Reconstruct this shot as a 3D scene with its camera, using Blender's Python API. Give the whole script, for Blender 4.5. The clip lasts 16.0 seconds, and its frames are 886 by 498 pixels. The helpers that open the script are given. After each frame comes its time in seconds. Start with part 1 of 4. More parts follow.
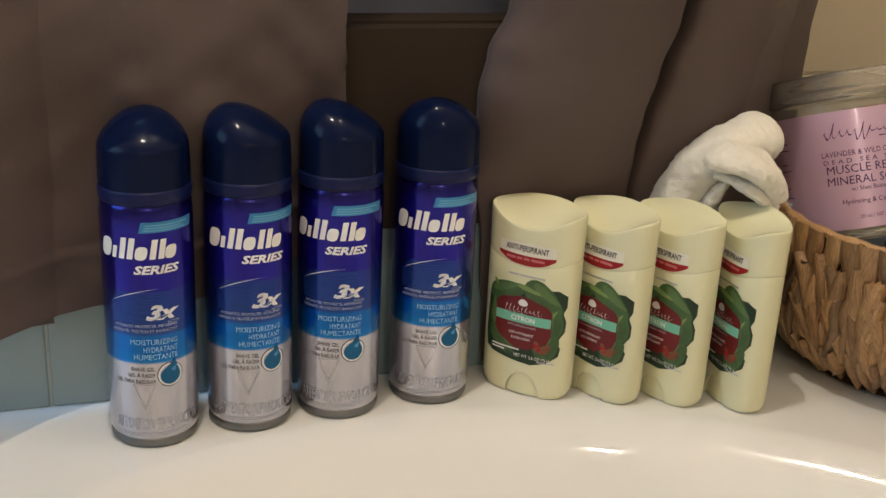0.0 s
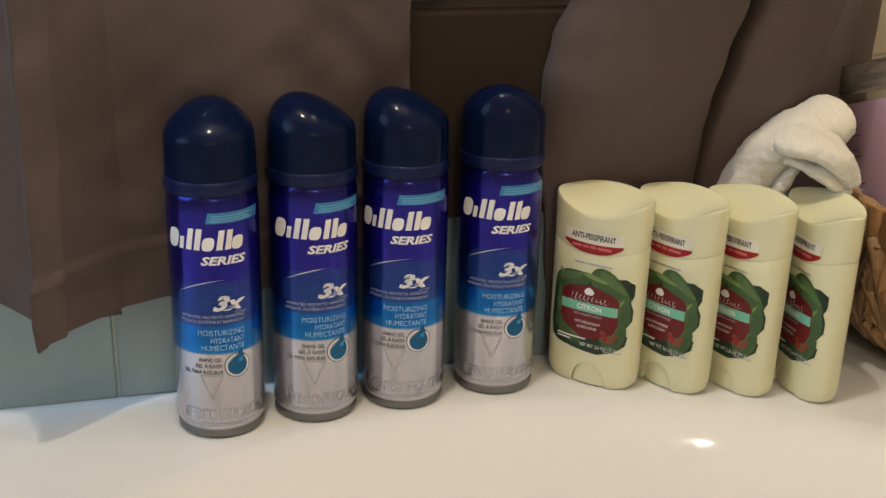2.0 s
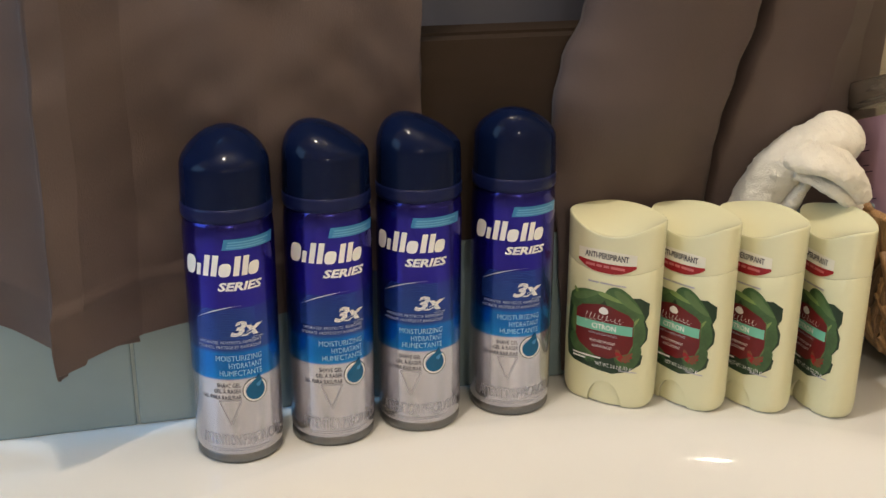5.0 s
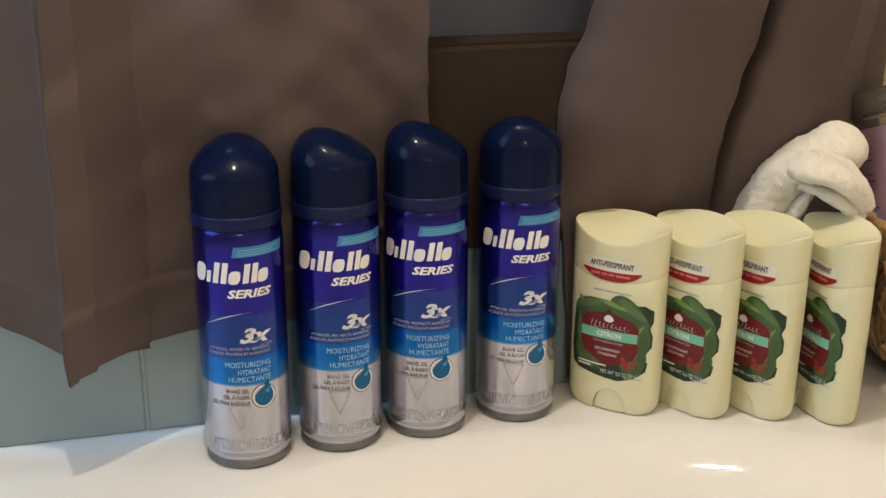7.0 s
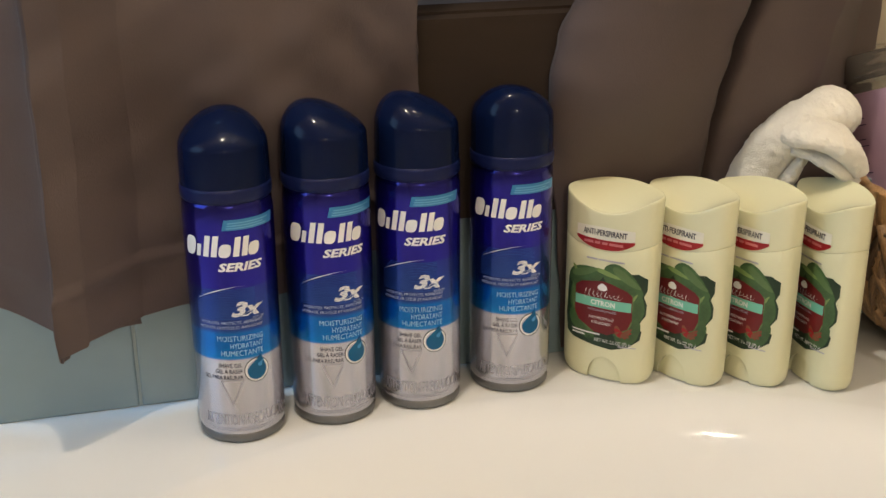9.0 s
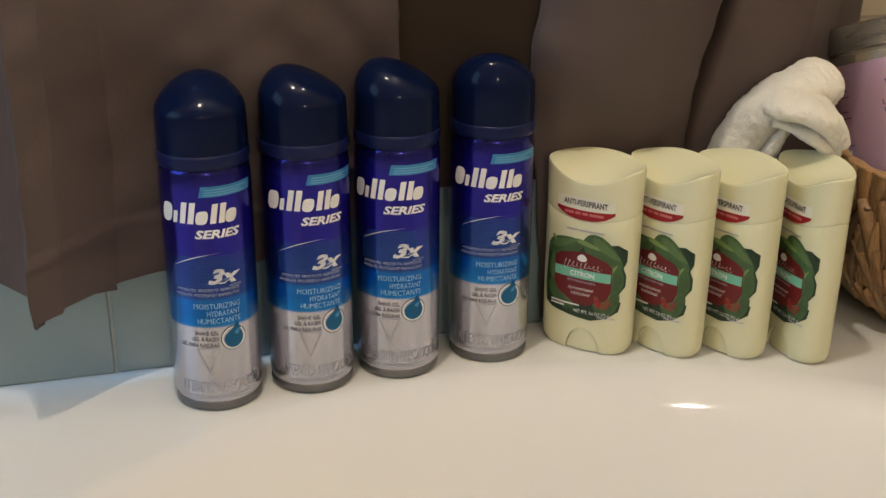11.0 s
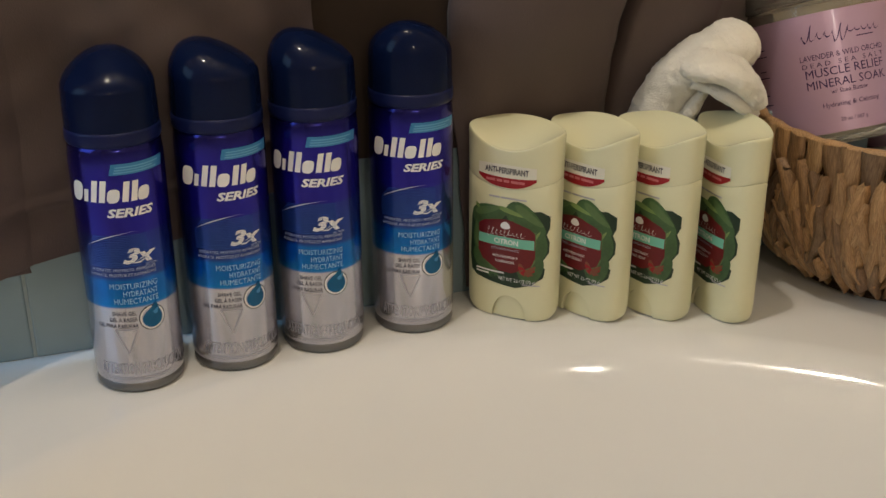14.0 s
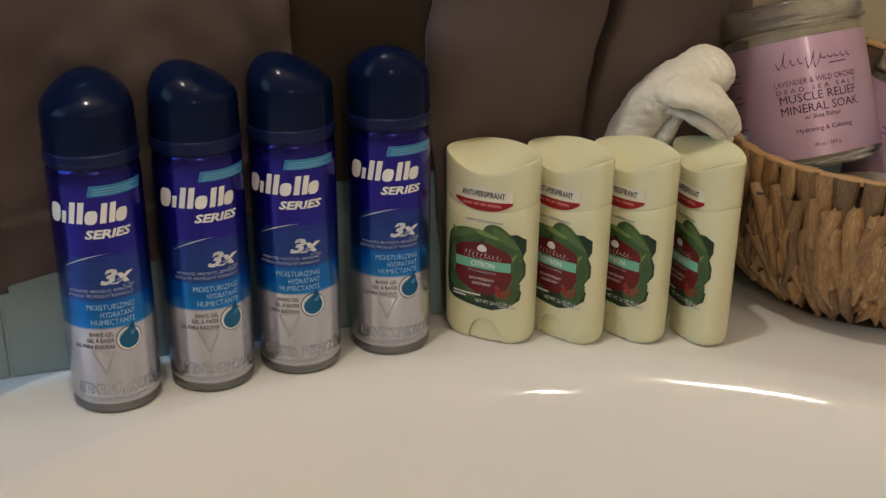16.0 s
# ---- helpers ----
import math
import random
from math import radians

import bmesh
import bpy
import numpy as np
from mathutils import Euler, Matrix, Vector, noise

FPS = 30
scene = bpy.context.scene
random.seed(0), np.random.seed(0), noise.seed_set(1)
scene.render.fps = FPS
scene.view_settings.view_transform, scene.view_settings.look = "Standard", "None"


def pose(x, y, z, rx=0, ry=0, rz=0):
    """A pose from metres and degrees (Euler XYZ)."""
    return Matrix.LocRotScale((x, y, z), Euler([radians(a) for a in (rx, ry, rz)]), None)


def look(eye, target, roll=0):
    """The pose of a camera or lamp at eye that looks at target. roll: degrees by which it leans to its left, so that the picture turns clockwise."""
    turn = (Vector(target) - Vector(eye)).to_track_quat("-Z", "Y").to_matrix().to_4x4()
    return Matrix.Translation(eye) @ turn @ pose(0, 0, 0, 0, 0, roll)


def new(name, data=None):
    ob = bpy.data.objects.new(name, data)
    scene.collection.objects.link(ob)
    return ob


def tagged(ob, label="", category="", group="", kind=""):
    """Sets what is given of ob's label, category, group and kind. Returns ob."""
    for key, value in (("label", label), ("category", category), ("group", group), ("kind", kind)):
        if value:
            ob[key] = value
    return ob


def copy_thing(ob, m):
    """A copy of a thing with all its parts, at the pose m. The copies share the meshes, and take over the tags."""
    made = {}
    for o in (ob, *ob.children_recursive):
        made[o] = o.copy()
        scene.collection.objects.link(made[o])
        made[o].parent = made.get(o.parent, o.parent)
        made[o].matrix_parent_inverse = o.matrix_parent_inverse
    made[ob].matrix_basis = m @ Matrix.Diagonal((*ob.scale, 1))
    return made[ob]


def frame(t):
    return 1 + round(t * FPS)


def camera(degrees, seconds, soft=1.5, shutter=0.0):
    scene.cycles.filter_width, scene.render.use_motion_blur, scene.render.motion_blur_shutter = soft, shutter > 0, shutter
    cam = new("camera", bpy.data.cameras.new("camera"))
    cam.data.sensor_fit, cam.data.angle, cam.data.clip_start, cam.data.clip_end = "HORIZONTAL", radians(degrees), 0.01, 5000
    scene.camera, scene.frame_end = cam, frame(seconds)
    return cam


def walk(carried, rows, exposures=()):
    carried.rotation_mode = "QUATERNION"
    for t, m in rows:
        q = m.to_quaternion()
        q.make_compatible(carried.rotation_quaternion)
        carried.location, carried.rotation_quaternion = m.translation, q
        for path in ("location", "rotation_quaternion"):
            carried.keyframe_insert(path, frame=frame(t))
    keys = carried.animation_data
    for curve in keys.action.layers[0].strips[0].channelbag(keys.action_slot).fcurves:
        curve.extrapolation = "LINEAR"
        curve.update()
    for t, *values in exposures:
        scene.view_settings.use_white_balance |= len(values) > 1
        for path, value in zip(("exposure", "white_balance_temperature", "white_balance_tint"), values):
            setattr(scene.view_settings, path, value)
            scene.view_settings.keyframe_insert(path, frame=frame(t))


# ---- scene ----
cam = camera(41.86, 16.0, soft=1.5)
ROWS = [
    (0.0, 0.0015, -0.0939, 0.3530, -20.31, -2.63, -1.13),
    (0.5, -0.0006, -0.0928, 0.3529, -20.53, -2.50, -0.37),
    (1.0, -0.0036, -0.0912, 0.3502, -20.38, -2.26, -0.11),
    (1.5, -0.0079, -0.0900, 0.3484, -20.28, -1.83, 0.49),
    (2.0, -0.0091, -0.0878, 0.3501, -20.91, -1.43, 0.94),
    (2.5, -0.0087, -0.0938, 0.3473, -19.85, -0.47, 1.03),
    (3.0, -0.0077, -0.0938, 0.3482, -19.63, -0.06, 0.96),
    (3.5, -0.0117, -0.0927, 0.3501, -19.63, -0.11, 1.02),
    (4.0, -0.0109, -0.0930, 0.3496, -19.67, -0.22, 1.18),
    (6.5, -0.0096, -0.0980, 0.3506, -19.28, -0.12, 1.10),
    (7.0, -0.0108, -0.1010, 0.3514, -19.15, -0.18, 1.41),
    (7.5, -0.0107, -0.1002, 0.3504, -19.33, -0.12, 1.27),
    (8.0, -0.0107, -0.0993, 0.3500, -19.75, 0.33, 0.86),
    (8.5, -0.0108, -0.0983, 0.3481, -20.08, 0.41, 0.80),
    (11.0, -0.0087, -0.0922, 0.3482, -22.14, -0.46, 0.22),
    (11.5, 0.0087, -0.0948, 0.3523, -22.25, -0.68, -2.88),
    (12.0, 0.0164, -0.0956, 0.3527, -22.37, -0.54, -4.39),
    (12.5, 0.0151, -0.0925, 0.3498, -22.96, 0.07, -4.56),
    (13.0, 0.0143, -0.0905, 0.3465, -23.40, 0.24, -4.30),
    (13.5, 0.0113, -0.0884, 0.3444, -23.86, 0.45, -3.87),
    (14.0, 0.0053, -0.0879, 0.3440, -23.42, 0.18, -3.01),
    (14.5, 0.0069, -0.0892, 0.3459, -23.51, -0.22, -2.98),
    (15.0, 0.0061, -0.0879, 0.3469, -23.23, -0.33, -3.12),
    (15.5, 0.0087, -0.0914, 0.3497, -22.96, -0.46, -3.43),
    (16.0, 0.0108, -0.0925, 0.3484, -22.50, -0.36, -3.53),
]
EXPOSURES = [(0.0, -0.29), (2.0, -0.29), (4.0, -0.09), (8.5, -0.10), (11.0, -0.37), (12.5, -0.58), (16.0, -0.65)]
walk(cam, [(t, pose(x, y, z, 90 + p, r, w)) for t, x, y, z, p, r, w in ROWS], EXPOSURES)

# ---- light ----
world = bpy.data.worlds.new("world")
scene.world = world
world.use_nodes = True
world.node_tree.nodes["Background"].inputs["Color"].default_value = (0.30, 0.34, 0.42, 1)
world.node_tree.nodes["Background"].inputs["Strength"].default_value = 0.05


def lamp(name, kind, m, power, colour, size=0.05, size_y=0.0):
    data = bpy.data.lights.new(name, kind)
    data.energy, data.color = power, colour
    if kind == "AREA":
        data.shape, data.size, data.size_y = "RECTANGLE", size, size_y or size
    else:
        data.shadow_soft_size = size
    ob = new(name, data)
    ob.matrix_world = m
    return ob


LAMPS = [(-0.12, 0.36, 1.45, 27, 0.025), (0.25, 0.53, 1.45, 4.0, 0.010), (0.32, 0.29, 1.45, 2.0, 0.010)]
for lx, ly, lz, power, radius in LAMPS:
    lamp("ceiling_bulb", "POINT", pose(lx, ly, lz), power, (1.0, 0.89, 0.74), radius)
# Added fill lamp behind the camera that brightens the fronts of things
lamp("front_fill", "POINT", pose(0.40, -1.30, 0.95), 15, (1.0, 0.89, 0.74), 0.05)
# Cool fill added from the left, out of view, to tint rim and cans
lamp("side_cool_fill", "AREA", look((-0.93, 0.16, 0.52), (-0.15, 0.50, 0.0)), 4.5, (0.40, 0.68, 1.0), 0.6, 0.6)
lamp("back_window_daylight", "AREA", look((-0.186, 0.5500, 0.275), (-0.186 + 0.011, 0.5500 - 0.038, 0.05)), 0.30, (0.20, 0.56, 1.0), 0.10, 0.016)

# ---- materials ----
def material(name, colour, rough=0.5, metal=0.0, var=0.12, scale=40.0, bump=0.0, bump_scale=400.0, coat=0.0, sheen=0.0, wear=0.0, spec=0.5, trans=0.0, ior=1.45, stretch=(1, 1, 1)):
    m = bpy.data.materials.new(name)
    m.use_nodes = True
    t = m.node_tree
    b = t.nodes["Principled BSDF"]
    b.inputs["Roughness"].default_value, b.inputs["Metallic"].default_value = rough, metal
    b.inputs["Coat Weight"].default_value, b.inputs["Coat Roughness"].default_value = coat, 0.08
    b.inputs["Sheen Weight"].default_value = sheen
    b.inputs["Specular IOR Level"].default_value = spec
    b.inputs["Transmission Weight"].default_value, b.inputs["IOR"].default_value = trans, ior
    co = t.nodes.new("ShaderNodeTexCoord")
    mp = t.nodes.new("ShaderNodeMapping")
    mp.inputs["Scale"].default_value = stretch
    t.links.new(co.outputs["Object"], mp.inputs["Vector"])
    n1 = t.nodes.new("ShaderNodeTexNoise")
    n1.inputs["Scale"].default_value, n1.inputs["Detail"].default_value = scale, 6
    t.links.new(mp.outputs["Vector"], n1.inputs["Vector"])
    n2 = t.nodes.new("ShaderNodeTexNoise")
    n2.inputs["Scale"].default_value, n2.inputs["Detail"].default_value = bump_scale, 4
    t.links.new(mp.outputs["Vector"], n2.inputs["Vector"])
    mix = t.nodes.new("ShaderNodeMix")
    mix.data_type = "RGBA"
    lo = [max(0, c * (1 - var)) for c in colour]
    hi = [min(1, c * (1 + var)) for c in colour]
    mix.inputs["A"].default_value, mix.inputs["B"].default_value = (*lo, 1), (*hi, 1)
    ad = t.nodes.new("ShaderNodeMath")
    ad.operation = "MULTIPLY_ADD"
    ad.inputs[1].default_value, ad.inputs[2].default_value = 0.35, 0.0
    t.links.new(n2.outputs["Fac"], ad.inputs[0])
    a2 = t.nodes.new("ShaderNodeMath")
    a2.operation = "MULTIPLY_ADD"
    a2.inputs[1].default_value = 0.65
    t.links.new(n1.outputs["Fac"], a2.inputs[0])
    t.links.new(ad.outputs[0], a2.inputs[2])
    t.links.new(a2.outputs[0], mix.inputs["Factor"])
    t.links.new(mix.outputs["Result"], b.inputs["Base Color"])
    rr = t.nodes.new("ShaderNodeMapRange")
    rr.inputs["To Min"].default_value, rr.inputs["To Max"].default_value = max(0.02, rough - wear - 0.04), min(1, rough + wear + 0.04)
    t.links.new(n1.outputs["Fac"], rr.inputs["Value"])
    t.links.new(rr.outputs["Result"], b.inputs["Roughness"])
    if bump:
        bp = t.nodes.new("ShaderNodeBump")
        bp.inputs["Strength"].default_value, bp.inputs["Distance"].default_value = bump, 0.001
        t.links.new(n2.outputs["Fac"], bp.inputs["Height"])
        t.links.new(bp.outputs["Normal"], b.inputs["Normal"])
    return m


def banded(name, stops, metal, rough, coat=0.2):
    """A print whose colour changes with the height on the thing: stops of (metres, colour)."""
    m = material(name, (0.5, 0.5, 0.5), rough, metal, coat=coat)
    t = m.node_tree
    b = t.nodes["Principled BSDF"]
    co = t.nodes["Texture Coordinate"]
    sep = t.nodes.new("ShaderNodeSeparateXYZ")
    t.links.new(co.outputs["Object"], sep.inputs[0])
    mr = t.nodes.new("ShaderNodeMapRange")
    mr.inputs["From Max"].default_value = 0.2
    t.links.new(sep.outputs["Z"], mr.inputs["Value"])
    ramp = t.nodes.new("ShaderNodeValToRGB")
    while len(ramp.color_ramp.elements) > 1:
        ramp.color_ramp.elements.remove(ramp.color_ramp.elements[0])
    ramp.color_ramp.elements[0].position = stops[0][0] / 0.2
    ramp.color_ramp.elements[0].color = (*stops[0][1], 1)
    for z, c in stops[1:]:
        e = ramp.color_ramp.elements.new(z / 0.2)
        e.color = (*c, 1)
    t.links.new(mr.outputs["Result"], ramp.inputs["Fac"])
    t.links.new(ramp.outputs["Color"], b.inputs["Base Color"])
    return m


def pieces(name, colours, rough, bump=0.6, bump_scale=300.0, stretch=(1, 1, 1), streak=0.3):
    """Colour varies from piece to piece and in streaks along each."""
    m = material(name, colours[0], rough, bump=bump, bump_scale=bump_scale, stretch=stretch)
    t = m.node_tree
    b = t.nodes["Principled BSDF"]
    info = t.nodes.new("ShaderNodeObjectInfo")
    ramp = t.nodes.new("ShaderNodeValToRGB")
    n = len(colours)
    ramp.color_ramp.elements[0].color, ramp.color_ramp.elements[1].color = (*colours[0], 1), (*colours[-1], 1)
    for i in range(1, n - 1):
        e = ramp.color_ramp.elements.new(i / (n - 1))
        e.color = (*colours[i], 1)
    t.links.new(info.outputs["Random"], ramp.inputs["Fac"])
    mul = t.nodes.new("ShaderNodeMix")
    mul.data_type, mul.blend_type = "RGBA", "MULTIPLY"
    mul.inputs["Factor"].default_value = streak
    noi = [x for x in t.nodes if x.bl_idname == "ShaderNodeTexNoise"][1]
    cr = t.nodes.new("ShaderNodeValToRGB")
    cr.color_ramp.elements[0].position, cr.color_ramp.elements[1].position = 0.38, 0.62
    cr.color_ramp.elements[0].color = (0.25, 0.18, 0.12, 1)
    t.links.new(noi.outputs["Fac"], cr.inputs["Fac"])
    t.links.new(ramp.outputs["Color"], mul.inputs["A"])
    t.links.new(cr.outputs["Color"], mul.inputs["B"])
    t.links.new(mul.outputs["Result"], b.inputs["Base Color"])
    return m


ACRYLIC = material("glossy_white_acrylic", (0.70, 0.70, 0.69), 0.035, var=0.015, scale=6, wear=0.01)
TILE = material("teal_glazed_tile", (0.225, 0.300, 0.325), 0.18, var=0.10, scale=14, bump=0.08, bump_scale=60, wear=0.05)
GROUT = material("grey_grout", (0.33, 0.395, 0.405), 0.85, var=0.2, bump=0.4)
PAINT = material("beige_wall_paint", (0.62, 0.55, 0.44), 0.6, var=0.05, scale=8, bump=0.15, bump_scale=250)
BEIGE_TILE = material("beige_glazed_tile", (0.56, 0.49, 0.38), 0.22, var=0.06, scale=10, bump=0.06, bump_scale=50, wear=0.05)
BEIGE_GROUT = material("pale_beige_grout", (0.66, 0.60, 0.50), 0.85, var=0.15, bump=0.4)
CEILING = material("white_ceiling_paint", (0.75, 0.72, 0.66), 0.7, var=0.04, scale=8, bump=0.1)
FLOOR = material("floor_tile_beige", (0.40, 0.34, 0.27), 0.4, var=0.12, scale=9, bump=0.1)
FABRIC = material("taupe_curtain_fabric", (0.101, 0.0720, 0.068), 0.60, var=0.14, scale=22, bump=0.35, bump_scale=1600, sheen=0.06, stretch=(1, 1, 0.35))
thin = FABRIC.node_tree.nodes.new("ShaderNodeBsdfTranslucent")
thin.inputs["Color"].default_value = (0.22, 0.17, 0.17, 1)
share = FABRIC.node_tree.nodes.new("ShaderNodeMixShader")
share.inputs["Fac"].default_value = 0.10
FABRIC.node_tree.links.new(FABRIC.node_tree.nodes["Principled BSDF"].outputs["BSDF"], share.inputs[1])
FABRIC.node_tree.links.new(thin.outputs["BSDF"], share.inputs[2])
FABRIC.node_tree.links.new(share.outputs["Shader"], FABRIC.node_tree.nodes["Material Output"].inputs["Surface"])
WOOD = material("dark_brown_stained_wood", (0.038, 0.027, 0.021), 0.85, spec=0.08, var=0.25, scale=18, bump=0.2, bump_scale=120, stretch=(0.2, 1, 1))
GLASS_FROST = material("frosted_window_glass", (0.095, 0.10, 0.135), 0.45, var=0.06, scale=12)
NAVY = material("navy_plastic", (0.0030, 0.0075, 0.034), 0.12, var=0.15, scale=60, wear=0.04, spec=0.13)
NAVY_RING = material("translucent_navy_ring", (0.006, 0.011, 0.062), 0.3, var=0.1, spec=0.25)
SEAM = material("dull_grey_metal_seam", (0.20, 0.20, 0.205), 0.38, 0.9, var=0.2, scale=90)
CAN = banded("blue_and_silver_printed_metal", [
    (0.000, (0.49, 0.485, 0.55)), (0.0546, (0.56, 0.555, 0.625)), (0.0556, (0.004, 0.19, 0.56)), (0.063, (0.003, 0.14, 0.50)),
    (0.0715, (0.004, 0.15, 0.52)), (0.0735, (0.025, 0.06, 0.27)), (0.088, (0.022, 0.05, 0.28)), (0.0985, (0.022, 0.036, 0.27)),
    (0.0997, (0.021, 0.015, 0.29)), (0.135, (0.020, 0.014, 0.28)), (0.149, (0.010, 0.010, 0.13))], 0.82, 0.21)
WHITE_INK = material("white_print", (0.80, 0.80, 0.80), 0.4, var=0.04)
PALE_INK = material("pale_blue_print", (0.38, 0.55, 0.74), 0.4, var=0.05)
BANNER = material("off_white_print", (0.74, 0.72, 0.62), 0.4, var=0.04)
DIM_INK = material("dim_white_print", (0.42, 0.46, 0.58), 0.4, var=0.05)
GREY_INK = material("grey_print", (0.46, 0.45, 0.52), 0.33, 0.7, var=0.08)
DARK_INK = material("dark_print", (0.035, 0.032, 0.055), 0.45, var=0.1)
LINE_INK = material("fine_blue_print", (0.03, 0.11, 0.38), 0.3, 0.5, var=0.05)
SKY_INK = material("sky_blue_print", (0.04, 0.22, 0.46), 0.35, 0.2, var=0.08)
FLAG_INK = material("light_blue_print", (0.13, 0.38, 0.62), 0.35, var=0.08)
DROP_INK = material("blue_drop_print", (0.004, 0.11, 0.26), 0.25, 0.3, var=0.25, scale=120)
CREAM = material("pale_yellow_green_plastic", (0.71, 0.70, 0.475), 0.34, var=0.025, scale=30, coat=0.15, wear=0.04)
CREAM_CAP = material("pale_yellow_green_cap_plastic", (0.71, 0.70, 0.475), 0.17, var=0.025, scale=30, coat=0.3)
RED_INK = material("crimson_print", (0.30, 0.006, 0.012), 0.35, var=0.12, scale=60)
BADGE = material("dark_red_print", (0.135, 0.006, 0.010), 0.35, var=0.30, scale=70)
MINT = material("mint_green_print", (0.17, 0.50, 0.37), 0.35, var=0.05)
LEAF = material("leaf_green_print", (0.052, 0.112, 0.040), 0.38, var=0.75, scale=75)
LEAF_DARK = material("deep_green_print", (0.012, 0.035, 0.016), 0.38, var=0.6, scale=80)
LEAF_MID = material("mid_green_print", (0.095, 0.165, 0.060), 0.38, var=0.4, scale=80)
LEAF_LIGHT = material("bright_green_print", (0.19, 0.28, 0.09), 0.38, var=0.3, scale=80)
BROWN_INK = material("brown_print", (0.20, 0.07, 0.035), 0.4, var=0.2)
CLEAR = material("clear_jar_plastic", (0.93, 0.93, 0.90), 0.06, var=0.01, trans=0.93, ior=1.35)
LID = material("milky_clear_lid_plastic", (0.90, 0.89, 0.86), 0.10, var=0.03, trans=0.92, ior=1.3)
SALT = material("cream_bath_salt", (0.70, 0.66, 0.53), 0.8, var=0.25, scale=500, bump=1.0, bump_scale=900)
LAVENDER = material("lavender_label_paper", (0.56, 0.38, 0.53), 0.33, 0.15, var=0.05, scale=20, coat=0.1)
VIOLET_INK = material("violet_print", (0.05, 0.018, 0.10), 0.45, var=0.1)
TERRY = material("white_terry_cloth", (0.80, 0.77, 0.69), 0.95, var=0.10, scale=160, bump=1.0, bump_scale=900, sheen=0.4)
STRAW = pieces("water_hyacinth_strand", [(0.42, 0.245, 0.115), (0.55, 0.335, 0.16), (0.24, 0.135, 0.068), (0.60, 0.385, 0.19), (0.14, 0.085, 0.052), (0.50, 0.295, 0.135), (0.34, 0.19, 0.088)], 0.36, 0.6, 130.0, (9, 9, 1), 0.5)
CORE = material("dark_basket_core", (0.07, 0.04, 0.02), 0.8, var=0.4, bump=0.5)
BLUE_PLASTIC = material("sky_blue_plastic", (0.08, 0.22, 0.55), 0.4, var=0.08)
WHITE_CARD = material("white_card", (0.72, 0.70, 0.66), 0.6, var=0.05)


# ---- mesh helpers ----
def mesh_of(name, verts, faces, mat, smooth=True):
    me = bpy.data.meshes.new(name)
    me.from_pydata([tuple(v) for v in verts], [], faces)
    me.materials.append(mat)
    for p in me.polygons:
        p.use_smooth = smooth
    me.update()
    return me


def part(name, me, parent, label="", m=None):
    ob = new(name, me)
    ob.parent = parent
    if m is not None:
        ob.matrix_basis = m
    if label:
        ob["label"] = label
    return ob


def thing(name, label, category, m=None, group=""):
    ob = new(name)
    ob.empty_display_size = 0.02
    if m is not None:
        ob.matrix_basis = m
    return tagged(ob, label, category, group)


def grid_faces(nu, nv, loop_u=False, loop_v=False):
    out = []
    for i in range(nu if loop_u else nu - 1):
        for j in range(nv if loop_v else nv - 1):
            a, b = i * nv + j, ((i + 1) % nu) * nv + j
            c, d = ((i + 1) % nu) * nv + (j + 1) % nv, i * nv + (j + 1) % nv
            out.append((a, b, c, d))
    return out


def lathe(profile, n=64):
    """Verts and faces of a turned shape; profile of (radius, height) from below upwards."""
    v = [(r * math.cos(2 * math.pi * i / n), r * math.sin(2 * math.pi * i / n), z) for i in range(n) for r, z in profile]
    return v, grid_faces(n, len(profile), loop_u=True)


def box_bm(sx, sy, sz, bevel=0.0, seg=2):
    bm = bmesh.new()
    bmesh.ops.create_cube(bm, size=1.0)
    bmesh.ops.scale(bm, vec=(sx, sy, sz), verts=bm.verts)
    if bevel:
        bmesh.ops.bevel(bm, geom=bm.edges[:], offset=bevel, segments=seg, affect="EDGES", profile=0.5)
    return bm


def bm_mesh(name, bm, mat, smooth=False):
    me = bpy.data.meshes.new(name)
    bm.to_mesh(me)
    bm.free()
    me.materials.append(mat)
    for p in me.polygons:
        p.use_smooth = smooth
    return me


def structure(name, me, m=None, label="", category=""):
    ob = new(name, me)
    if m is not None:
        ob.matrix_basis = m
    return tagged(ob, label, category, kind="structure")


def flat_text(s, height, width=0.0, shear=0.0, bold=0.0):
    """Verts (x, y) and faces of a line of text, centred, with capitals of that height."""
    cu = bpy.data.curves.new("t", "FONT")
    cu.body, cu.size, cu.align_x, cu.resolution_u, cu.shear, cu.offset = s, height / 0.70, "CENTER", 2, shear, bold
    ob = bpy.data.objects.new("t", cu)
    scene.collection.objects.link(ob)
    bpy.context.view_layer.update()
    me = ob.evaluated_get(bpy.context.evaluated_depsgraph_get()).to_mesh()
    v = [(p.co.x, p.co.y) for p in me.vertices]
    f = [tuple(p.vertices) for p in me.polygons]
    bpy.data.objects.remove(ob)
    bpy.data.curves.remove(cu)
    x0, x1 = min(p[0] for p in v), max(p[0] for p in v)
    k = width / (x1 - x0) if width else 1.0
    return [((x - (x0 + x1) / 2) * k, y) for x, y in v], f


